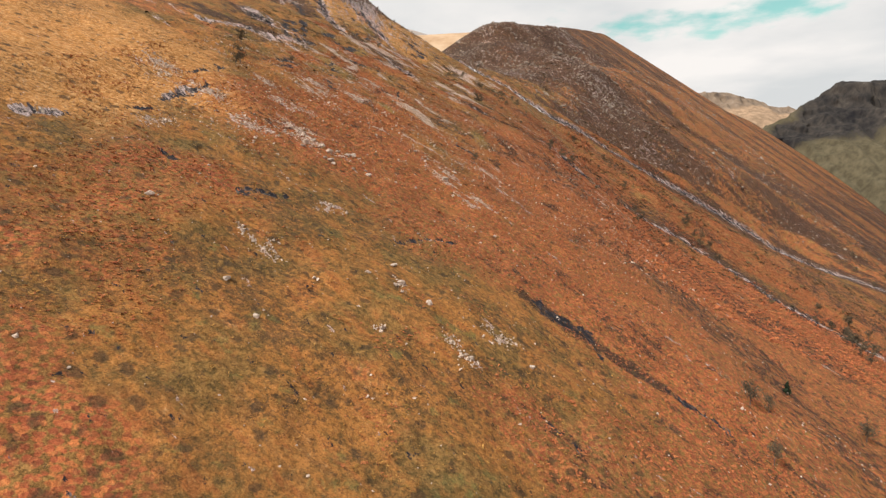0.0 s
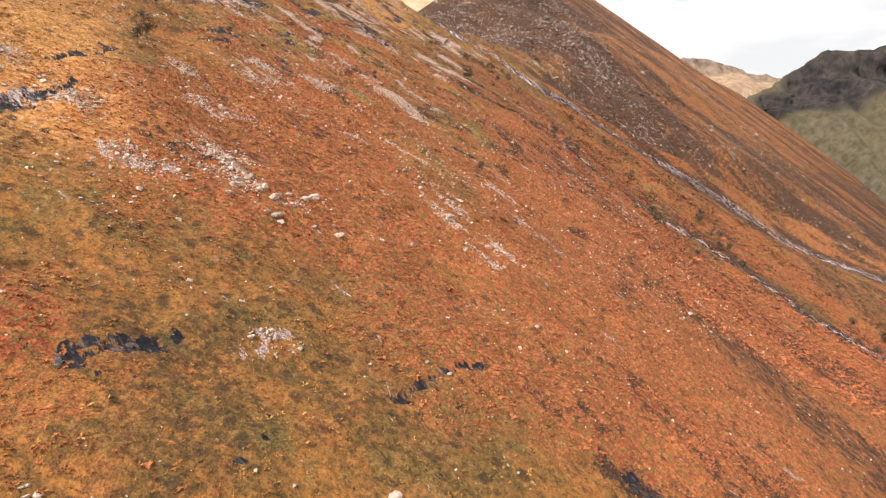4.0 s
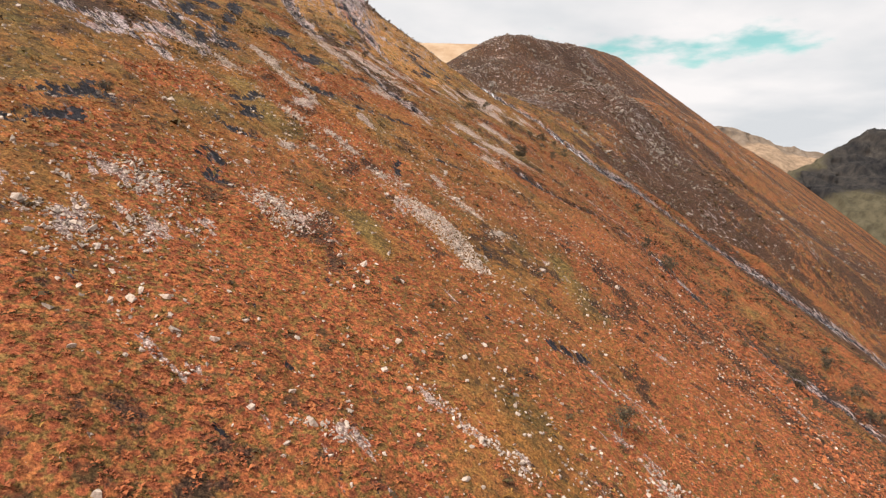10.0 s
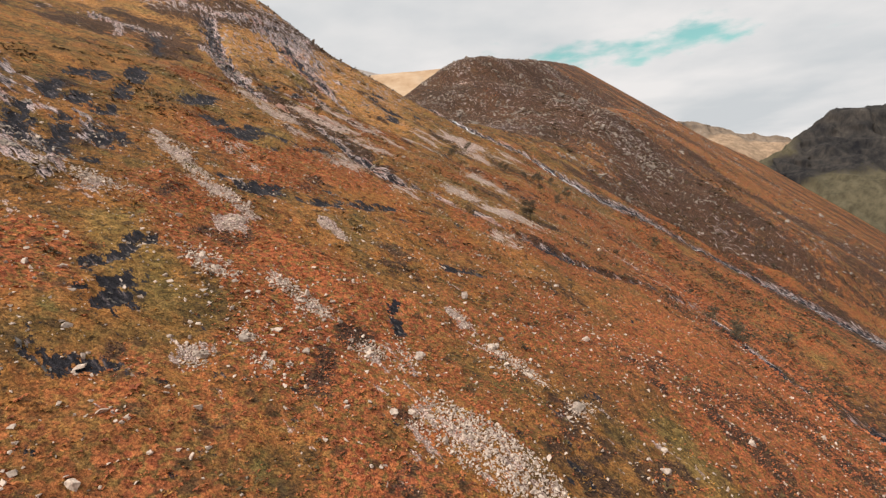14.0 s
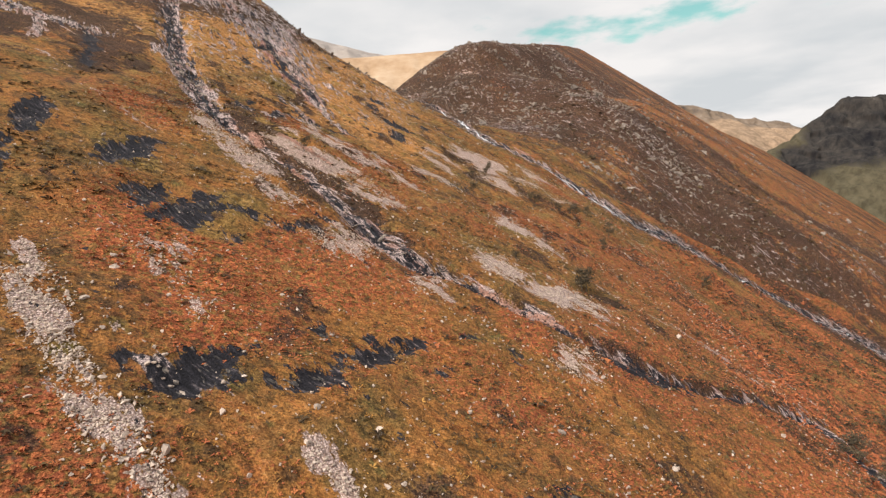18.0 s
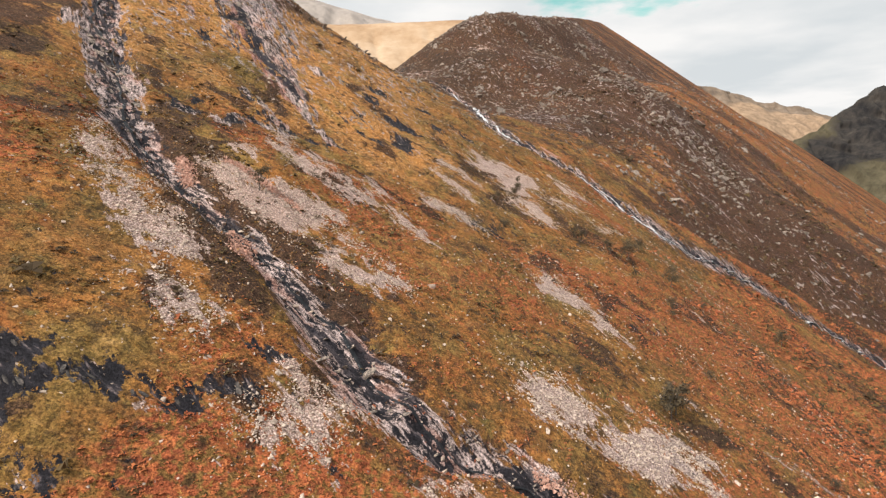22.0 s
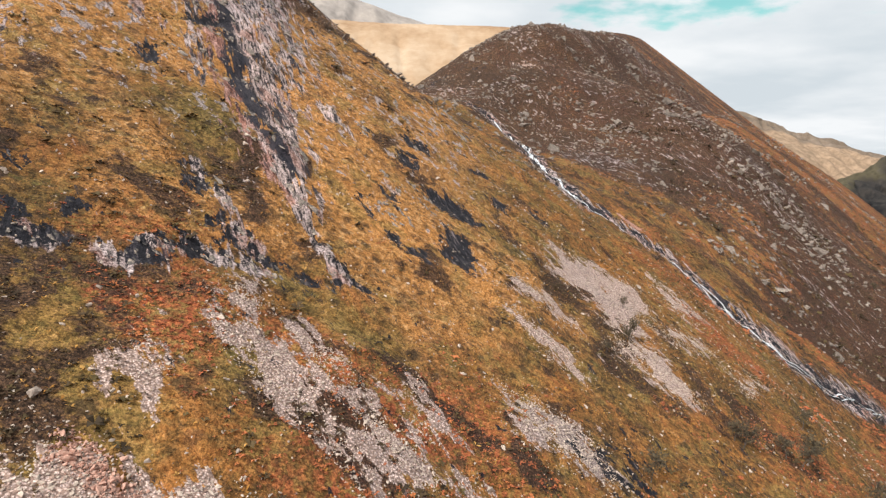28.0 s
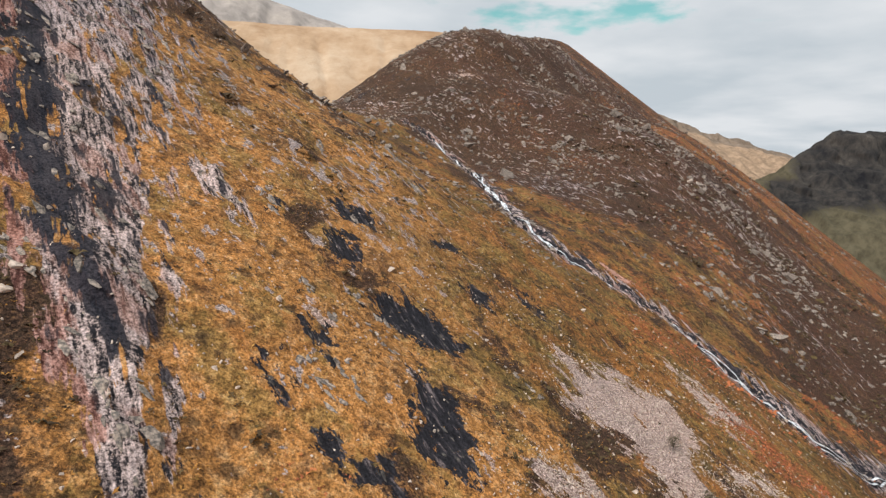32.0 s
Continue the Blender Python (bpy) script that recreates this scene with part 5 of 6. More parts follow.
def patch_screes():
    """The large screes beside the burns, bare in the middle and thinning into the grass."""
    rng = np.random.default_rng(23)
    for outline in SCREE_PATCH:
        xs, ys = [p[0] for p in outline], [p[1] for p in outline]
        n = int(min(9000, (max(xs) - min(xs) + 2) * (max(ys) - min(ys) + 2) * 95))
        x, y = in_patch(outline, int(n * 1.3), rng, 3.0)
        m = masks(x, y)
        u, v = x * 0.8 - y * 0.6, x * 0.6 + y * 0.8
        keep = m["scree"] + 0.6 * fbm(x, y, 1.0, 3, 61) + 0.8 * fbm(v, u * 0.25, 2.0, 3, 63) + rng.normal(0, 0.2, len(x)) > 0.36
        x, y = x[keep], y[keep]
        if len(x) < 5:
            continue
        size = (0.048 if min(ys) > 225 else 0.062) * np.exp(rng.normal(0, 0.45, len(x)))
        z = base_height(x, y) + relief(x, y, {k: v[keep] for k, v in m.items()}) + size * 0.12
        v, f = scatter(PEBBLES, x, y, z, size, rng, (1, 1, 0.6), 0.35)
        ob = part("scree", mesh_from("scree", v, f), M_STONE)
        tagged(ob, "fan of loose pale stones beside the burn", "scree", "screes on the brae", "stuff")


patch_screes()


def gravel(pts, seed):
    """Pink gravel washed out beside the burn."""
    rng = np.random.default_rng(seed)
    x, y = in_band(pts, 1300, rng, 1.0)
    size = 0.07 * np.exp(rng.normal(0, 0.4, len(x)))
    v, f = scatter(PEBBLES, x, y, height(x, y) + size * 0.4, size, rng)
    ob = part("gravel", mesh_from("gravel", v, f), M_PINK)
    tagged(ob, "pink gravel washed out beside the burn", "gravel", "gravel banks", "stuff")


gravel([(-24.2, 216.6, 0.4), (-22.8, 214.8, 0.9), (-22.6, 212.4, 0.7)], 71)
gravel([(-31.2, 226.4, 0.4), (-30.2, 224.6, 0.7), (-29.2, 222.6, 0.5)], 73)
gravel([(-27.2, 228.4, 0.6), (-23.6, 226.6, 0.7), (-19.6, 224.6, 0.5)], 77)
gravel([(-1.6, 202.2, 0.4), (2.4, 200.9, 0.5), (6.0, 199.4, 0.4)], 79)
gravel([(33, 313.5, 0.7), (36, 310.5, 0.6)], 75)


def loose_stones():
    """Single pale stones lying about the brae, thick along the stripes."""
    rng = np.random.default_rng(33)
    n = 130000
    x, y = rng.uniform(-48, 60, n), rng.uniform(28, 300, n)
    s = band_scree(x, y) + 0.5 * fbm(x, y, 18, 3, 65)
    dense = 0.05 + 0.04 * ramp(y, 100, 125) + 0.40 * ramp(s, 0.05, 0.55) * ramp(y, 40, 75) + 0.10 * ramp(y, 100, 130) + 0.28 * ramp(y, 180, 240) * ramp(s, -0.2, 0.5) + 0.42 * ramp(y, 96, 116) * ramp(-y, -170, -148) * ramp(s, -0.15, 0.4) * ramp(-x, -10, 0)
    keep = rng.uniform(0, 1, n) < dense * (0.72 - 0.25 * ramp(y, 225, 250))
    x, y = x[keep], y[keep]
    size = (0.07 + 0.025 * ramp(y, 90, 110) * ramp(-y, -185, -165)) * np.exp(rng.normal(0, 0.5, len(x)))
    z = height(x, y) + size * 0.15
    v, f = scatter(PEBBLES, x, y, z, size, rng)
    ob = part("loose_stones", mesh_from("loose_stones", v, f), M_STONE)
    tagged(ob, "pale stones strewn over the bracken slope", "stones", kind="stuff")


loose_stones()


def dome_rocks():
    """Slabs and blocks that stud the dome and the crest."""
    rng = np.random.default_rng(35)
    n = 60000
    x, y = rng.uniform(-10, 250, n), rng.uniform(285, 530, n)
    over = beyond(x, y)
    lump = fbm((x * 0.6 + y * 0.8) * 1.5, (x * 0.8 - y * 0.6) * 0.7, 14, 5, 67, 0.65)
    keep = (over > 6) & (rng.uniform(0, 1, n) < (0.04 + 0.5 * ramp(lump, -0.05, 0.4)) * (0.12 + 0.88 * ramp(over, 15, 70)) * (1 - 0.75 * ramp(x, 105, 160)))
    x, y = x[keep], y[keep]
    size = 0.36 * np.exp(rng.normal(0, 0.55, len(x)))
    v, f = scatter(PEBBLES, x, y, height(x, y) + size * 0.1, size, rng, (0.8, 1.3, 0.85), 0.35, 0.68)
    ob = part("hill_rocks", mesh_from("hill_rocks", v, f), M_CRAG)
    tagged(ob, "grey rocks and slabs studding the heather dome", "rocks", kind="stuff")
    n = 26000
    x, y = rng.uniform(-75, 25, n), rng.uniform(225, 352, n)
    lump = fbm((x * 0.5 + y * 0.87) * 2.2, (x * 0.87 - y * 0.5) * 0.6, 9, 4, 69)
    keep = (beyond(x, y) < 0) & (rng.uniform(0, 1, n) < ramp(y - 0.6 * x, 225, 310) * (0.10 + 0.8 * ramp(lump, -0.05, 0.4)))
    x, y = x[keep], y[keep]
    size = 0.21 * np.exp(rng.normal(0, 0.6, len(x)))
    v, f = scatter(PEBBLES, x, y, height(x, y) - size * 0.12, size, rng, (0.8, 1.9, 0.5), 0.3, 0.5)
    ob = part("crest_rocks", mesh_from("crest_rocks", v, f), M_CRAG)
    tagged(ob, "grey rocks breaking through the upper brae", "rocks", kind="stuff")


dome_rocks()


# ---- plants ----
def frond_clump(rng, fronds, droop, width, rise):
    v, f = [(0.0, 0.0, 0.05)], []
    for i in range(fronds):
        a = 2 * math.pi * (i + rng.uniform(-0.3, 0.3)) / fronds
        r, h = rng.uniform(0.7, 1.1), rise * rng.uniform(0.6, 1.2)
        c, s = math.cos(a), math.sin(a)
        w = width * rng.uniform(0.7, 1.2)
        k = len(v)
        v += [(0.5 * r * c - w * s, 0.5 * r * s + w * c, h), (0.5 * r * c + w * s, 0.5 * r * s - w * c, h * 0.92), (r * c, r * s, h * droop)]
        f += [(0, k + 1, k), (k, k + 1, k + 2)]
    return np.array(v), np.array(f)


FRONDS = [frond_clump(RNG, 4, 0.6, 0.34, 0.5) for _ in range(8)]
TUFTS = [frond_clump(RNG, 3, 1.2, 0.2, 0.5) for _ in range(6)]


def plants(name, label, shapes, material, n, box, want, size0, spread, seed):
    rng = np.random.default_rng(seed)
    x, y = rng.uniform(box[0], box[1], n), rng.uniform(box[2], box[3], n)
    m = masks(x, y)
    bare = np.maximum(np.maximum(ramp(m["rock"], 0.3, 0.6), ramp(m["wet"], 0.3, 0.55)), ramp(m["scree"], 0.3, 0.6))
    keep = rng.uniform(0, 1, n) < want(x, y, m) * (1 - 0.93 * bare)
    x, y = x[keep], y[keep]
    size = size0 * np.exp(rng.normal(0, spread, len(x)))
    z = base_height(x, y) + relief(x, y, {k: v[keep] for k, v in m.items()}) - 0.02
    v, f = scatter(shapes, x, y, z, size, rng, (1, 1, 1), 0.22)
    ob = part(name, mesh_from(name, v, f), material)
    tagged(ob, label, "plants", kind="stuff")


NEAR = (-48, 40, 30, 300)
plants("bracken", "dead rust-red bracken covering the slope", FRONDS, M_BRACKEN, 240000, NEAR,
       lambda x, y, m: ramp(m["bracken"] + 0.45 * fbm(x, y, 4, 3, 23), 0.25, 0.7), 0.13, 0.32, 41)
plants("bracken", "rust bracken on the far side of the gully", FRONDS, M_BRACKEN, 60000, (40, 140, 110, 300),
       lambda x, y, m: 0.85 * ramp(m["bracken"] + 0.45 * fbm(x, y, 6, 3, 23), 0.3, 0.8), 0.27, 0.4, 49)
plants("grass", "bleached ochre hill grass in tussocks", TUFTS, M_GRASS, 80000, NEAR,
       lambda x, y, m: 0.75 - 0.6 * ramp(m["bracken"], 0.3, 0.8), 0.15, 0.3, 43)
plants("heather", "dark heather on the banks and crags", FRONDS, M_HEATHER, 60000, NEAR,
       lambda x, y, m: ramp(m["heather"] + 0.3 * fbm(x, y, 3, 3, 25), 0.4, 0.8), 0.17, 0.35, 45)
plants("heath_clumps", "dark clumps of heather and dead rush in the grass", FRONDS, M_HEATHER, 130000, (-60, 60, 100, 345),
       lambda x, y, m: 0.9 * (0.35 + 0.65 * ramp(y, 135, 175)) * ramp(fbm(x, y, 2.6, 3, 27) + 0.35 * fbm(x, y, 16, 2, 29), 0.15, 0.42), 0.17, 0.45, 47)
plants("heath_clumps", "dark heather clumps on the far slopes", FRONDS, M_HEATHER, 60000, (60, 185, 150, 420),
       lambda x, y, m: 0.8 * ramp(fbm(x, y, 5, 4, 31) + 0.35 * fbm(x, y, 26, 2, 33), 0.08, 0.4), 0.36, 0.45, 51)


# ---- the burns ----
def foam_material():
    m, nt, b = mat_base("white_water", 0.35, 0.5)
    g = Graph(nt)
    n = g.noise(2.2, 5, 0.7)
    g.link(g.ramp(n, ((0.36, (0.10, 0.11, 0.12)), (0.46, (0.48, 0.50, 0.53)), (0.56, (0.86, 0.88, 0.90)))), b.inputs["Base Color"])
    g.bump(n, 0.7, 0.15, b)
    return m


def pool_material():
    m, nt, b = mat_base("dark_water", 0.55, 0.2)
    g = Graph(nt)
    n = g.noise(2.5, 5, 0.65)
    g.link(g.ramp(n, ((0.45, (0.012, 0.014, 0.017)), (0.62, (0.03, 0.032, 0.036)), (0.74, (0.5, 0.52, 0.54)))), b.inputs["Base Color"])
    g.bump(n, 0.4, 0.1, b)
    return m


M_FOAM, M_POOL = foam_material(), pool_material()


def ribbon(name, course, start, end, width, wander, lift, material, seed, label):
    """Running water down a burn between two parts of its course, swelling and splitting as it falls."""
    P = np.array(course, float)
    d = np.concatenate([[0], np.cumsum(np.hypot(*np.diff(P[:, :2], axis=0).T))])
    s = np.arange(start * d[-1], end * d[-1], 0.45)
    cx, cy, cw = (np.interp(s, d, P[:, i]) for i in range(3))
    tx, ty = np.gradient(cx), np.gradient(cy)
    ln = np.hypot(tx, ty) + 1e-9
    nx, ny = -ty / ln, tx / ln
    off = wander * cw * fbm(s, s * 0 + seed, 6, 3, seed)
    half = width * cw * (0.62 + 0.5 * fbm(s, s * 0 + seed + 7, 3.5, 3, seed + 3)) + 0.04
    half = half * ramp(s, s[0], s[0] + 1.5) * ramp(-s, -s[-1], -s[-1] + 1.5) + 0.01
    side = np.linspace(-1, 1, 5)
    X = cx[:, None] + nx[:, None] * (off[:, None] + half[:, None] * side)
    Y = cy[:, None] + ny[:, None] * (off[:, None] + half[:, None] * side)
    H = height(X, Y)
    top = H.max(axis=1)
    top = np.maximum(top, np.convolve(np.pad(top, 1, mode="edge"), np.ones(3) / 3, "valid"))
    Z = top[:, None] + lift - 0.05 * side ** 2
    ob = sheet(name, X, Y, Z, material)
    return tagged(ob, label, "water", kind="structure")


ribbon("water", BURN_FAR, 0.03, 0.985, 0.19, 0.45, 0.03, M_FOAM, 501, "white burn running down its rocky bed")
ribbon("water", BURN_FAR, 0.08, 0.80, 0.12, 1.0, 0.06, M_FOAM, 509, "thin side thread of white water")
ribbon("water", BURN_NEAR, 0.04, 0.42, 0.07, 0.9, 0.02, M_POOL, 517, "dark peaty water sliding over slabs")
ribbon("water", BURN_NEAR, 0.45, 0.98, 0.09, 0.7, 0.02, M_POOL, 521, "dark peaty water in the lower gully")


# ---- slabs and outcrops ----
def stone_mesh(name, rng, points, rough, stretch, material):
    v, f = rock_shape(rng, points, rough)
    me = mesh_from(name, v * np.array(stretch), f)
    me.materials.append(material)
    return me


SLABS = [stone_mesh("slab", RNG, 14, 0.3, (0.52, 1.7, 0.24), M_CRAG) for _ in range(9)]
BLOCKS = [stone_mesh("block", RNG, 13, 0.35, (0.85, 1.1, 0.42), M_CRAG) for _ in range(8)]
WET_RNG = np.random.default_rng(77)
WET_SLABS = [stone_mesh("slab", WET_RNG, 14, 0.3, (0.52, 1.6, 0.2), M_WETROCK) for _ in range(8)]


def boulder_mesh(rng):
    """A weathered block: a lump cut by a few flat breaks, with rounded edges."""
    bm = bmesh.new()
    bmesh.ops.create_icosphere(bm, subdivisions=3, radius=1.0)
    cuts = [(Vector(rng.normal(size=3)).normalized(), rng.uniform(0.48, 0.82)) for _ in range(12)]
    off = Vector(rng.uniform(-20, 20, 3))
    for v in bm.verts:
        p = v.co.copy()
        for n, d in cuts:
            over = p.dot(n) - d
            if over > 0:
                p -= n * over * 0.9
        p *= 1 + 0.16 * noise.noise(p * 1.6 + off) + 0.11 * noise.noise(p * 4 + off)
        v.co = Vector((p.x * 0.95, p.y * 1.12, p.z * 0.72)) * UNIT
    me = bpy.data.meshes.new("boulder")
    bm.to_mesh(me)
    bm.free()
    me.materials.append(M_BOULDER)
    return me


BOULDERS = [boulder_mesh(RNG) for _ in range(10)]


def place(x, y, z, heading, tilt=(0, 0), size=1.0, squash=(1, 1, 1)):
    m = Matrix.LocRotScale(Vector((x, y, z)) * UNIT, Euler((tilt[0], tilt[1], heading)), None)
    return m @ Matrix.Diagonal((size * squash[0], size * squash[1], size * squash[2], 1))


def fall_heading(x, y):
    """Heading that lays a thing's y axis down the fall line, and the slope there."""
    n = slope_turn(np.array([x]), np.array([y]))[0]
    return math.atan2(n[1], n[0]) - math.pi / 2, math.acos(n[2])


def outcrop(pts, label, share, size, seed, wet=False):
    """An outcrop of slabs and blocks lying with the slope, each slab a part."""
    rng = np.random.default_rng(seed)
    ox, oy = pts[0][0], pts[0][1]
    root = new("rock_outcrop")
    root.location = Vector((ox, oy, float(height(ox, oy)))) * UNIT
    root.empty_display_size = 0.5
    tagged(root, label, "outcrop", "rock outcrops")
    area = sum(math.hypot(b[0] - a[0], b[1] - a[1]) * (a[2] + b[2]) for a, b in zip(pts, pts[1:])) + 1
    n = int(np.clip(area * share, 4, 60))
    x, y = in_band(pts, n, rng, 0.9)
    z = height(x, y)
    inv = Matrix.Translation(-root.location)
    for i in range(n):
        head, slope = fall_heading(x[i], y[i])
        s = size * math.exp(rng.normal(0, 0.35))
        slab = wet or rng.uniform() < 0.65
        me = WET_SLABS[rng.integers(len(WET_SLABS))] if wet else SLABS[rng.integers(len(SLABS))] if slab else BLOCKS[rng.integers(len(BLOCKS))]
        ob = part("slab" if slab else "block", me, M_CRAG, root)
        ob.matrix_local = inv @ place(x[i], y[i], z[i] + 0.02, head + rng.normal(0, 0.25), (-slope + rng.normal(0, 0.18), rng.normal(0, 0.15)), s)


def slab_patch(outline, size, seed):
    """Wet slabs lying in a dark patch."""
    rng = np.random.default_rng(seed)
    xs, ys = [p[0] for p in outline], [p[1] for p in outline]
    box = (max(xs) - min(xs)) * (max(ys) - min(ys))
    x, y = in_patch(outline, int(np.clip(box * 2.2, 8, 40)), rng, 0.2)
    root = new("rock_outcrop")
    root.location = Vector((outline[0][0], outline[0][1], float(height(*outline[0])))) * UNIT
    tagged(root, "black wet slabs breaking through the grass", "outcrop", "rock outcrops")
    inv = Matrix.Translation(-root.location)
    x, y = np.append(x, sum(xs) / len(xs)), np.append(y, sum(ys) / len(ys))
    z = height(x, y)
    for i in range(len(x)):
        head, slope = fall_heading(x[i], y[i])
        ob = part("slab", WET_SLABS[rng.integers(len(WET_SLABS))], M_WETROCK, root)
        ob.matrix_local = inv @ place(x[i], y[i], z[i] + 0.01, head + rng.normal(0, 0.3), (-slope + rng.normal(0, 0.15), rng.normal(0, 0.15)), size * math.exp(rng.normal(0, 0.35)))


for j, outline in enumerate(WET_PATCH):
    slab_patch(outline, 0.16, 860 + j)
k = 0
for pts in CRAG:
    outcrop(pts, "grey rock outcrop of broken slabs in heather", 1.6, 0.22 if pts[0][2] < 1.5 else 0.36, 700 + k)
    k += 1
for pts in WET:
    outcrop(pts, "low outcrop of dark wet slabs in grass", 1.6, 0.24 if pts[0][2] > 1.3 else 0.14, 700 + k, True)
    k += 1


def high_outcrops(n):
    """Small ribs of grey rock all over the upper brae and along its crest."""
    rng = np.random.default_rng(57)
    for i in range(n):
        x = rng.uniform(-46, 4)
        y = rng.uniform(256, 300) + 0.35 * x + 10
        dx, dy = rng.uniform(1.2, 2.6), -rng.uniform(1.5, 3.2)
        w = rng.uniform(0.35, 0.8)
        outcrop([(x, y, w), (x + dx, y + dy, w * 0.7)], "grey rib of bare rock in the upper brae", 2.4, 0.28, 900 + i)


high_outcrops(34)


def bed_slabs(course, first, last, n, size, seed, label):
    rng = np.random.default_rng(seed)
    pts = course[first:last]
    root = new("burn_bed")
    root.location = Vector((pts[0][0], pts[0][1], float(height(pts[0][0], pts[0][1])))) * UNIT
    tagged(root, label, "stream bed", kind="structure")
    x, y = in_band([(a, b, w * 0.9) for a, b, w in pts], n, rng, 1.0)
    z = height(x, y)
    inv = Matrix.Translation(-root.location)
    P = np.array(pts)
    for i in range(n):
        j = int(np.argmin(np.hypot(P[:-1, 0] / 2 + P[1:, 0] / 2 - x[i], P[:-1, 1] / 2 + P[1:, 1] / 2 - y[i])))
        head = math.atan2(P[j + 1, 1] - P[j, 1], P[j + 1, 0] - P[j, 0]) - math.pi / 2
        s = size * math.exp(rng.normal(0, 0.4))
        ob = part("slab", SLABS[rng.integers(len(SLABS))], M_CRAG, root)
        ob.matrix_local = inv @ place(x[i], y[i], z[i] - 0.04, head + rng.normal(0, 0.3), (0.48 + rng.normal(0, 0.12), rng.normal(0, 0.12)), s, (1.0, 0.8, 1.0))


bed_slabs(BURN_NEAR, 0, 12, 300, 0.30, 811, "bed of smooth grey slabs in the near burn")
bed_slabs(BURN_NEAR, 16, 27, 110, 0.24, 813, "stony bed of the lower gully")
bed_slabs(BURN_FAR, 0, 17, 240, 0.34, 815, "rocky bed of the white burn")


# ---- boulders ----
def boulder(x, y, size, rng):
    me = BOULDERS[rng.integers(len(BOULDERS))]
    ob = part("boulder", me, M_BOULDER)
    ob.matrix_world = place(x, y, float(height(x, y)) + 0.12 * size, rng.uniform(0, 6.28), (rng.normal(0, 0.25), rng.normal(0, 0.25)), size)
    tall = "large" if size > 0.6 else "small"
    return tagged(ob, tall + " pale grey lichened boulder lying in the bracken", "boulder", "boulders on the brae")


BRNG = np.random.default_rng(91)
for bx, by, bs in ((-15.3, 78.8, 0.58), (-10.2, 80.7, 0.54), (-13.1, 85.5, 0.61), (-13.7, 84.1, 0.46), (-19.1, 78.4, 0.41), (-17.4, 81.2, 0.43), (-17.1, 82.1, 0.44), (-19.3, 80.6, 0.5), (-15.1, 83.3, 0.38), (1.4, 97.0, 0.73), (-4.2, 105.5, 0.47), (-5.4, 101.2, 0.33), (-1.7, 103.9, 0.41), (-18.7, 83.0, 0.46), (-19.5, 81.9, 0.38), (-16.1, 80.9, 0.49), (-15.9, 81.7, 0.43), (-10.8, 82.1, 0.31), (-14.8, 78.2, 0.4), (-6.4, 84.1, 0.3)):
    boulder(bx, by, bs, BRNG)
for bx, by, bs in ((-16.1, 78.7, 0.35), (-3.4, 86.6, 0.32), (-2.8, 101.9, 0.34), (-12.3, 79.9, 0.24), (-20.2, 147.0, 0.45), (-21.9, 144.7, 0.37), (-9.3, 153.1, 0.38), (2.9, 154.0, 0.61), (-16.7, 147.9, 0.33), (-2.9, 158.8, 0.45), (95.6, 374.0, 1.26), (-25.3, 47.9, 0.43), (-13.6, 39.5, 0.29), (-16.7, 42.1, 0.38), (-4.6, 56.1, 0.41), (-3.6, 53.0, 0.43), (-0.9, 52.1, 0.43), (3.0, 46.8, 0.36), (-11.0, 47.3, 0.23), (9.2, 50.8, 0.37)):
    boulder(bx, by, bs, BRNG)


def strewn_boulders(n):
    """More boulders along the stone stripes."""
    made = 0
    while made < n:
        x, y = BRNG.uniform(-34, 14), BRNG.uniform(48, 235)
        s = float(band_scree(np.array([x]), np.array([y]))[0] + 0.5 * fbm(np.array([x]), np.array([y]), 18, 3, 65)[0])
        if BRNG.uniform() < 0.06 + 0.9 * max(0.0, min(1.0, s * 2)):
            boulder(x, y, 0.15 * math.exp(BRNG.normal(0, 0.4)), BRNG)
            made += 1


strewn_boulders(260)


# ---- trees ----
def bark_material():
    m, nt, b = mat_base("birch_bark", 0.85, 0.2)
    g = Graph(nt)
    g.link(g.ramp(g.noise(6.0, 4, 0.6), ((0.35, (0.05, 0.042, 0.036)), (0.65, (0.17, 0.15, 0.13)))), b.inputs["Base Color"])
    return m


M_BARK = bark_material()
M_TWIG = leaf_material("bare_twigs_and_last_leaves", (0.05, 0.042, 0.035), (0.10, 0.08, 0.055), (0.17, 0.13, 0.08))
M_NEEDLE = leaf_material("spruce_needles", (0.010, 0.020, 0.014), (0.020, 0.036, 0.022), (0.035, 0.055, 0.028))


def tube(v, f, path, radii, sides=6):
    base = len(v)
    for (p, r) in zip(path, radii):
        for j in range(sides):
            a = 2 * math.pi * j / sides
            v.append((p[0] + r * math.cos(a), p[1] + r * math.sin(a), p[2]))
    for i in range(len(path) - 1):
        for j in range(sides):
            a, b = base + i * sides + j, base + i * sides + (j + 1) % sides
            f += [(a, b, b + sides), (a, b + sides, a + sides)]


def limb_mesh(name, path, radii):
    v, f = [], []
    tube(v, f, path, radii)
    return mesh_from(name, np.array(v), np.array(f))


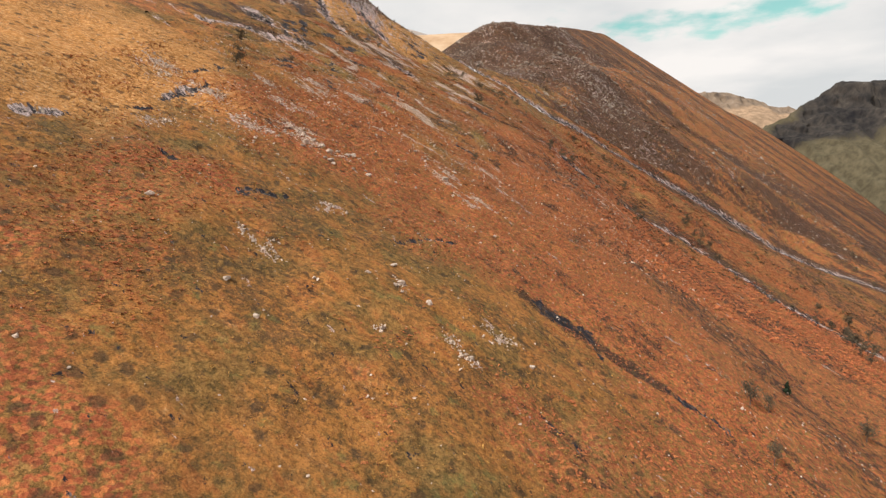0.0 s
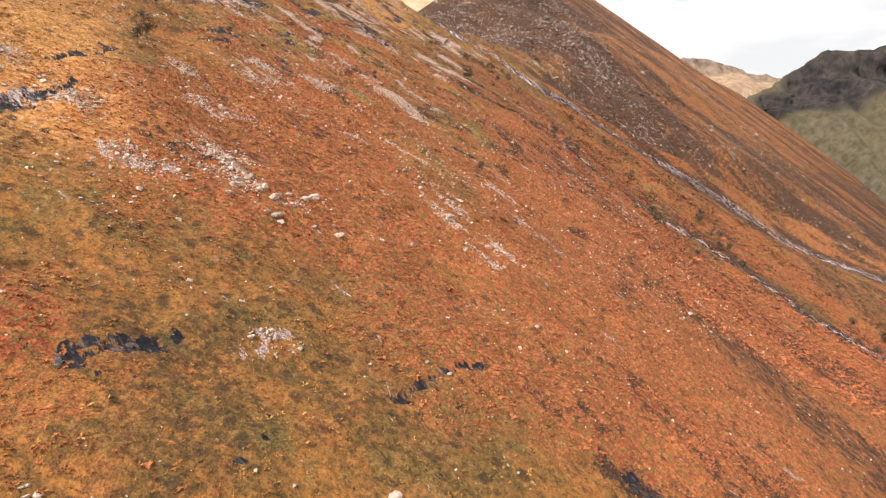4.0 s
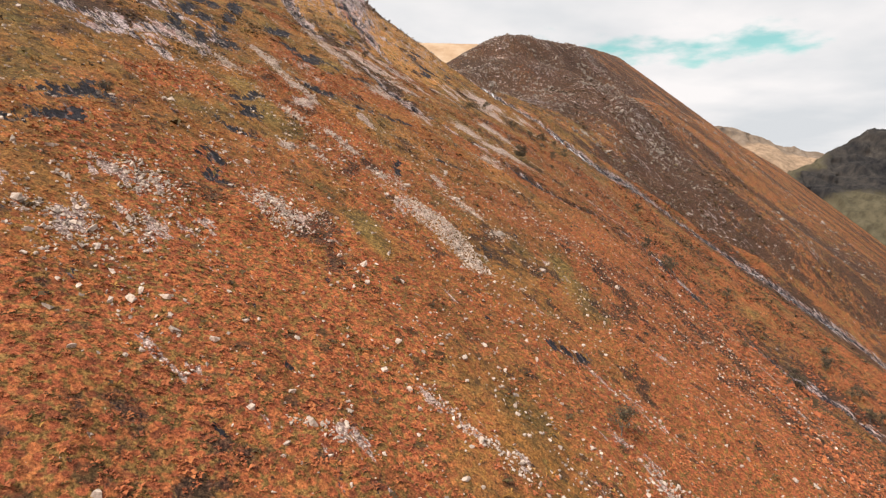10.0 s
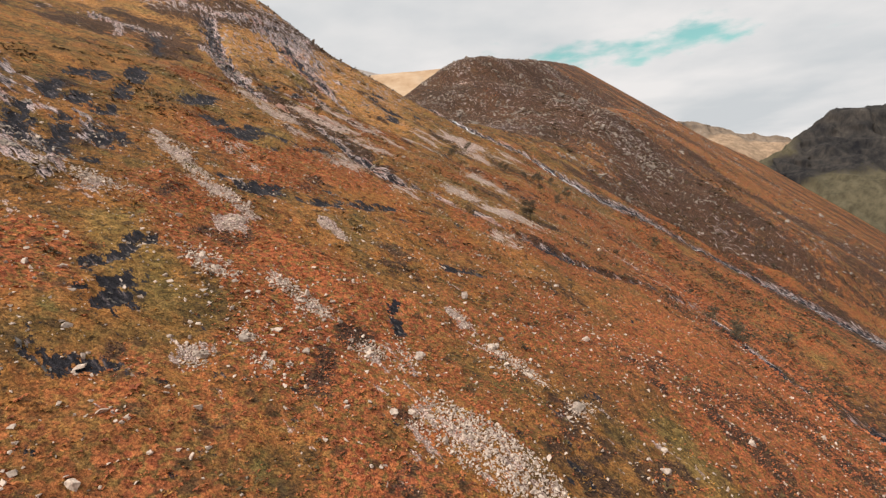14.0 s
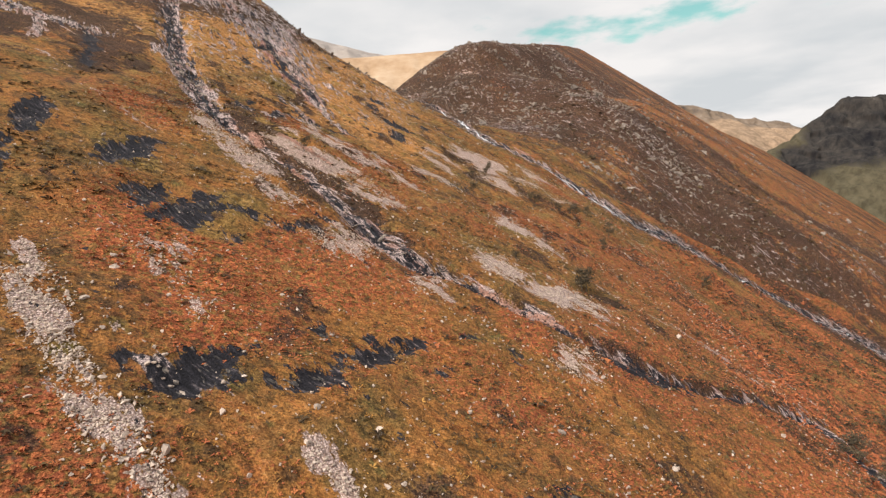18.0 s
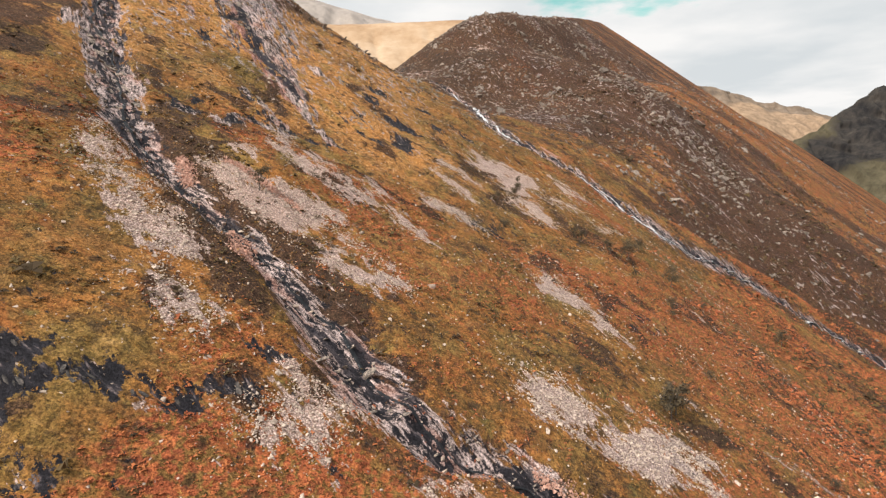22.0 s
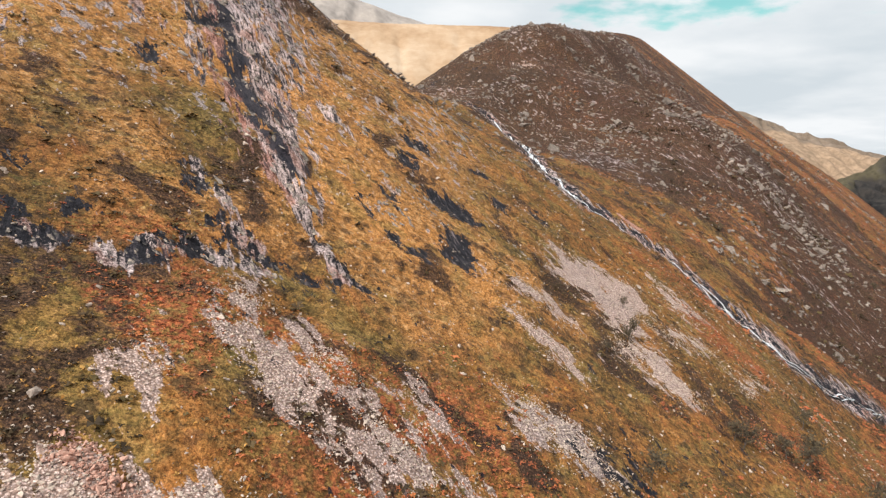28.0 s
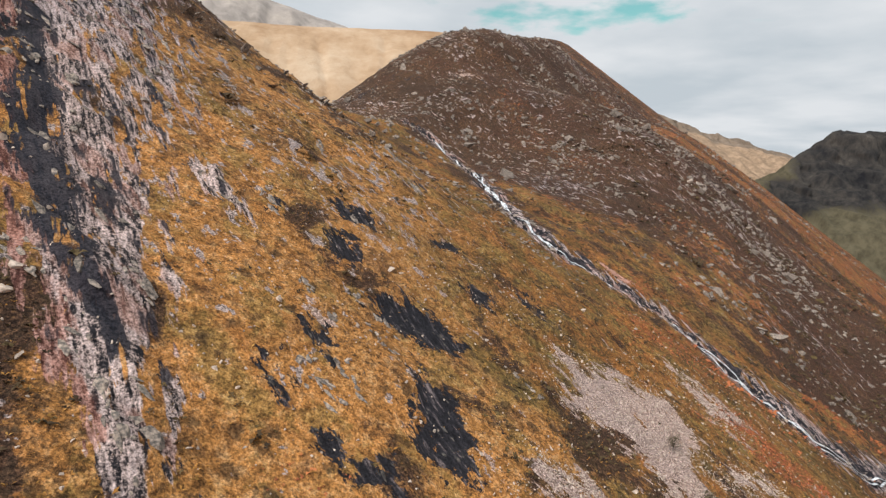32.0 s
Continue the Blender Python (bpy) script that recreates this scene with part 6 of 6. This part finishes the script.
def leaf_cloud(rng, centres, radii, per, size):
    """Many small bent leaves and twig ends in loose clumps round the limb ends."""
    c = np.repeat(np.array(centres), per, 0)
    r = np.repeat(np.array(radii), per)
    d = rng.normal(size=(len(c), 3))
    d /= np.linalg.norm(d, axis=1)[:, None]
    p = c + d * (r * rng.uniform(0.25, 1.0, len(c)) ** 0.6)[:, None] * np.array([1, 1, 0.85])
    leaf = [(np.array([(-0.5, 0, 0), (0.5, 0, 0.15), (0, 1.2, 0.35)]), np.array([(0, 1, 2)]))]
    s = size * np.exp(rng.normal(0, 0.35, len(p)))
    return scatter(leaf, p[:, 0], p[:, 1], p[:, 2], s, rng, (1, 1, 1), 1.0)


def birch(seed, tall, label):
    rng = np.random.default_rng(seed)
    root = new("birch_tree")
    tagged(root, label, "tree", "trees on the brae")
    bend = rng.normal(0, 0.10, 2) * tall
    path = [(bend[0] * t * t, bend[1] * t * t, tall * 0.82 * t - 0.15) for t in np.linspace(0, 1, 7)]
    part("trunk", limb_mesh("trunk", path, np.linspace(0.055, 0.012, 7) * tall / 2.5), M_BARK, root)
    tips, sizes = [], []
    for i in range(13):
        t = rng.uniform(0.25, 0.95)
        a = i * 2.4 + rng.uniform(-0.4, 0.4)
        o = np.array([bend[0] * t * t, bend[1] * t * t, tall * 0.82 * t])
        reach = tall * rng.uniform(0.22, 0.42) * (1.15 - 0.6 * t)
        e = o + np.array([math.cos(a) * reach, math.sin(a) * reach, reach * rng.uniform(0.5, 1.0)])
        mid_ = (o + e) / 2 + np.array([0, 0, 0.06 * reach])
        part("limb", limb_mesh("limb", [tuple(o), tuple(mid_), tuple(e)], [0.016 * tall / 2.5, 0.011 * tall / 2.5, 0.004]), M_BARK, root)
        tips += [tuple(e), tuple(mid_)]
        sizes += [tall * rng.uniform(0.12, 0.20), tall * 0.13]
    v, f = leaf_cloud(rng, tips, sizes, 44, 0.075 * tall / 2.5)
    part("crown", mesh_from("crown", v, f), M_TWIG, root, "thin brown crown of twigs and last leaves")
    return root


def spruce(seed, tall):
    rng = np.random.default_rng(seed)
    root = new("spruce_tree")
    tagged(root, "small dark green spruce standing alone in bracken", "tree", "trees on the brae")
    part("trunk", limb_mesh("trunk", [(0, 0, -0.15), (0, 0, tall * 0.5), (0, 0, tall)], [0.05, 0.03, 0.006]), M_BARK, root)
    cs, rs = [], []
    for t in np.linspace(0.12, 0.98, 13):
        for a in np.arange(6) * 1.05 + t * 9:
            r = tall * 0.26 * (1.05 - t)
            cs.append((r * math.cos(a), r * math.sin(a), tall * t))
            rs.append(0.10 * tall * (1.2 - t))
    v, f = leaf_cloud(rng, cs, rs, 14, 0.12)
    part("crown", mesh_from("crown", v, f), M_NEEDLE, root, "dense dark needles")
    return root


def at_ground(x, y, turn, scale):
    return Matrix.LocRotScale(Vector((x, y, float(height(x, y)))) * UNIT, Euler((0, 0, turn)), None)


def grove():
    rng = np.random.default_rng(97)
    kinds = {s: [birch(900 + 10 * i + j, h, lab) for j in range(3)] for i, (s, h, lab) in enumerate((
        ("tall", 3.6, "bare grey-brown birch on the bank of the burn"),
        ("mid", 2.5, "small half-bare birch on the stony slope"),
        ("low", 1.5, "low bare bush in the grass")))}
    used = set()

    def plant(kind, x, y):
        src = kinds[kind][rng.integers(3)]
        m = at_ground(x, y, rng.uniform(0, 6.28), 1)
        if src not in used:
            used.add(src)
            src.matrix_world = m
        else:
            copy_thing(src, m)

    for x, y in ((99, 214), (103, 220), (103, 207), (102, 199), (99, 205), (44.8, 194), (41, 196), (68, 184), (71, 186), (98, 198), (79, 227), (123, 154), (126, 158), (128, 162), (138, 175),
                 (68, 80.5), (15.9, 215.4), (17, 216.5), (235, 275), (230, 265), (228, 290), (66, 262), (42, 69)):
        plant("tall", x, y)
    for x, y in ((122, 156), (121, 151), (120, 145), (124, 153), (118, 156), (128, 176), (216, 259), (236, 275), (218, 275), (101, 216), (110, 131), (142, 171),
                 (138, 175), (116, 147), (113, 138), (126, 149), (146, 160), (150, 172), (98, 185), (51.5, 205), (-38.1, 108.5), (-43.9, 126), (37, 253), (30.5, 255.5)):
        plant("tall", x, y)
    for x, y in ((-37.4, 104), (45, 69.6), (37.2, 56), (-23.4, 224.5), (12.5, 262.5), (20.5, 252.5), (28.5, 254), (31, 242), (36, 263), (132, 300), (124, 343), (8.6, 123.6),
                 (19.7, 252.9), (26.5, 254), (5.3, 242), (50, 203), (74, 168), (103, 166), (110, 162), (116, 160)):
        plant("mid", x, y)
    for x, y in ((-26.6, 61), (14.5, 269), (8.4, 258.7), (18, 219.6), (-34, 131), (29, 250), (12, 262), (41, 250), (47, 238), (55, 226), (63, 212),
                 (33, 214), (27, 226), (6, 214), (70, 172), (40, 192), (52, 176), (58, 172), (97, 166), (30, 240)):
        plant("low", x, y)
    t = spruce(991, 2.0)
    t.matrix_world = at_ground(56.9, 83.8, 0, 1)


grove()
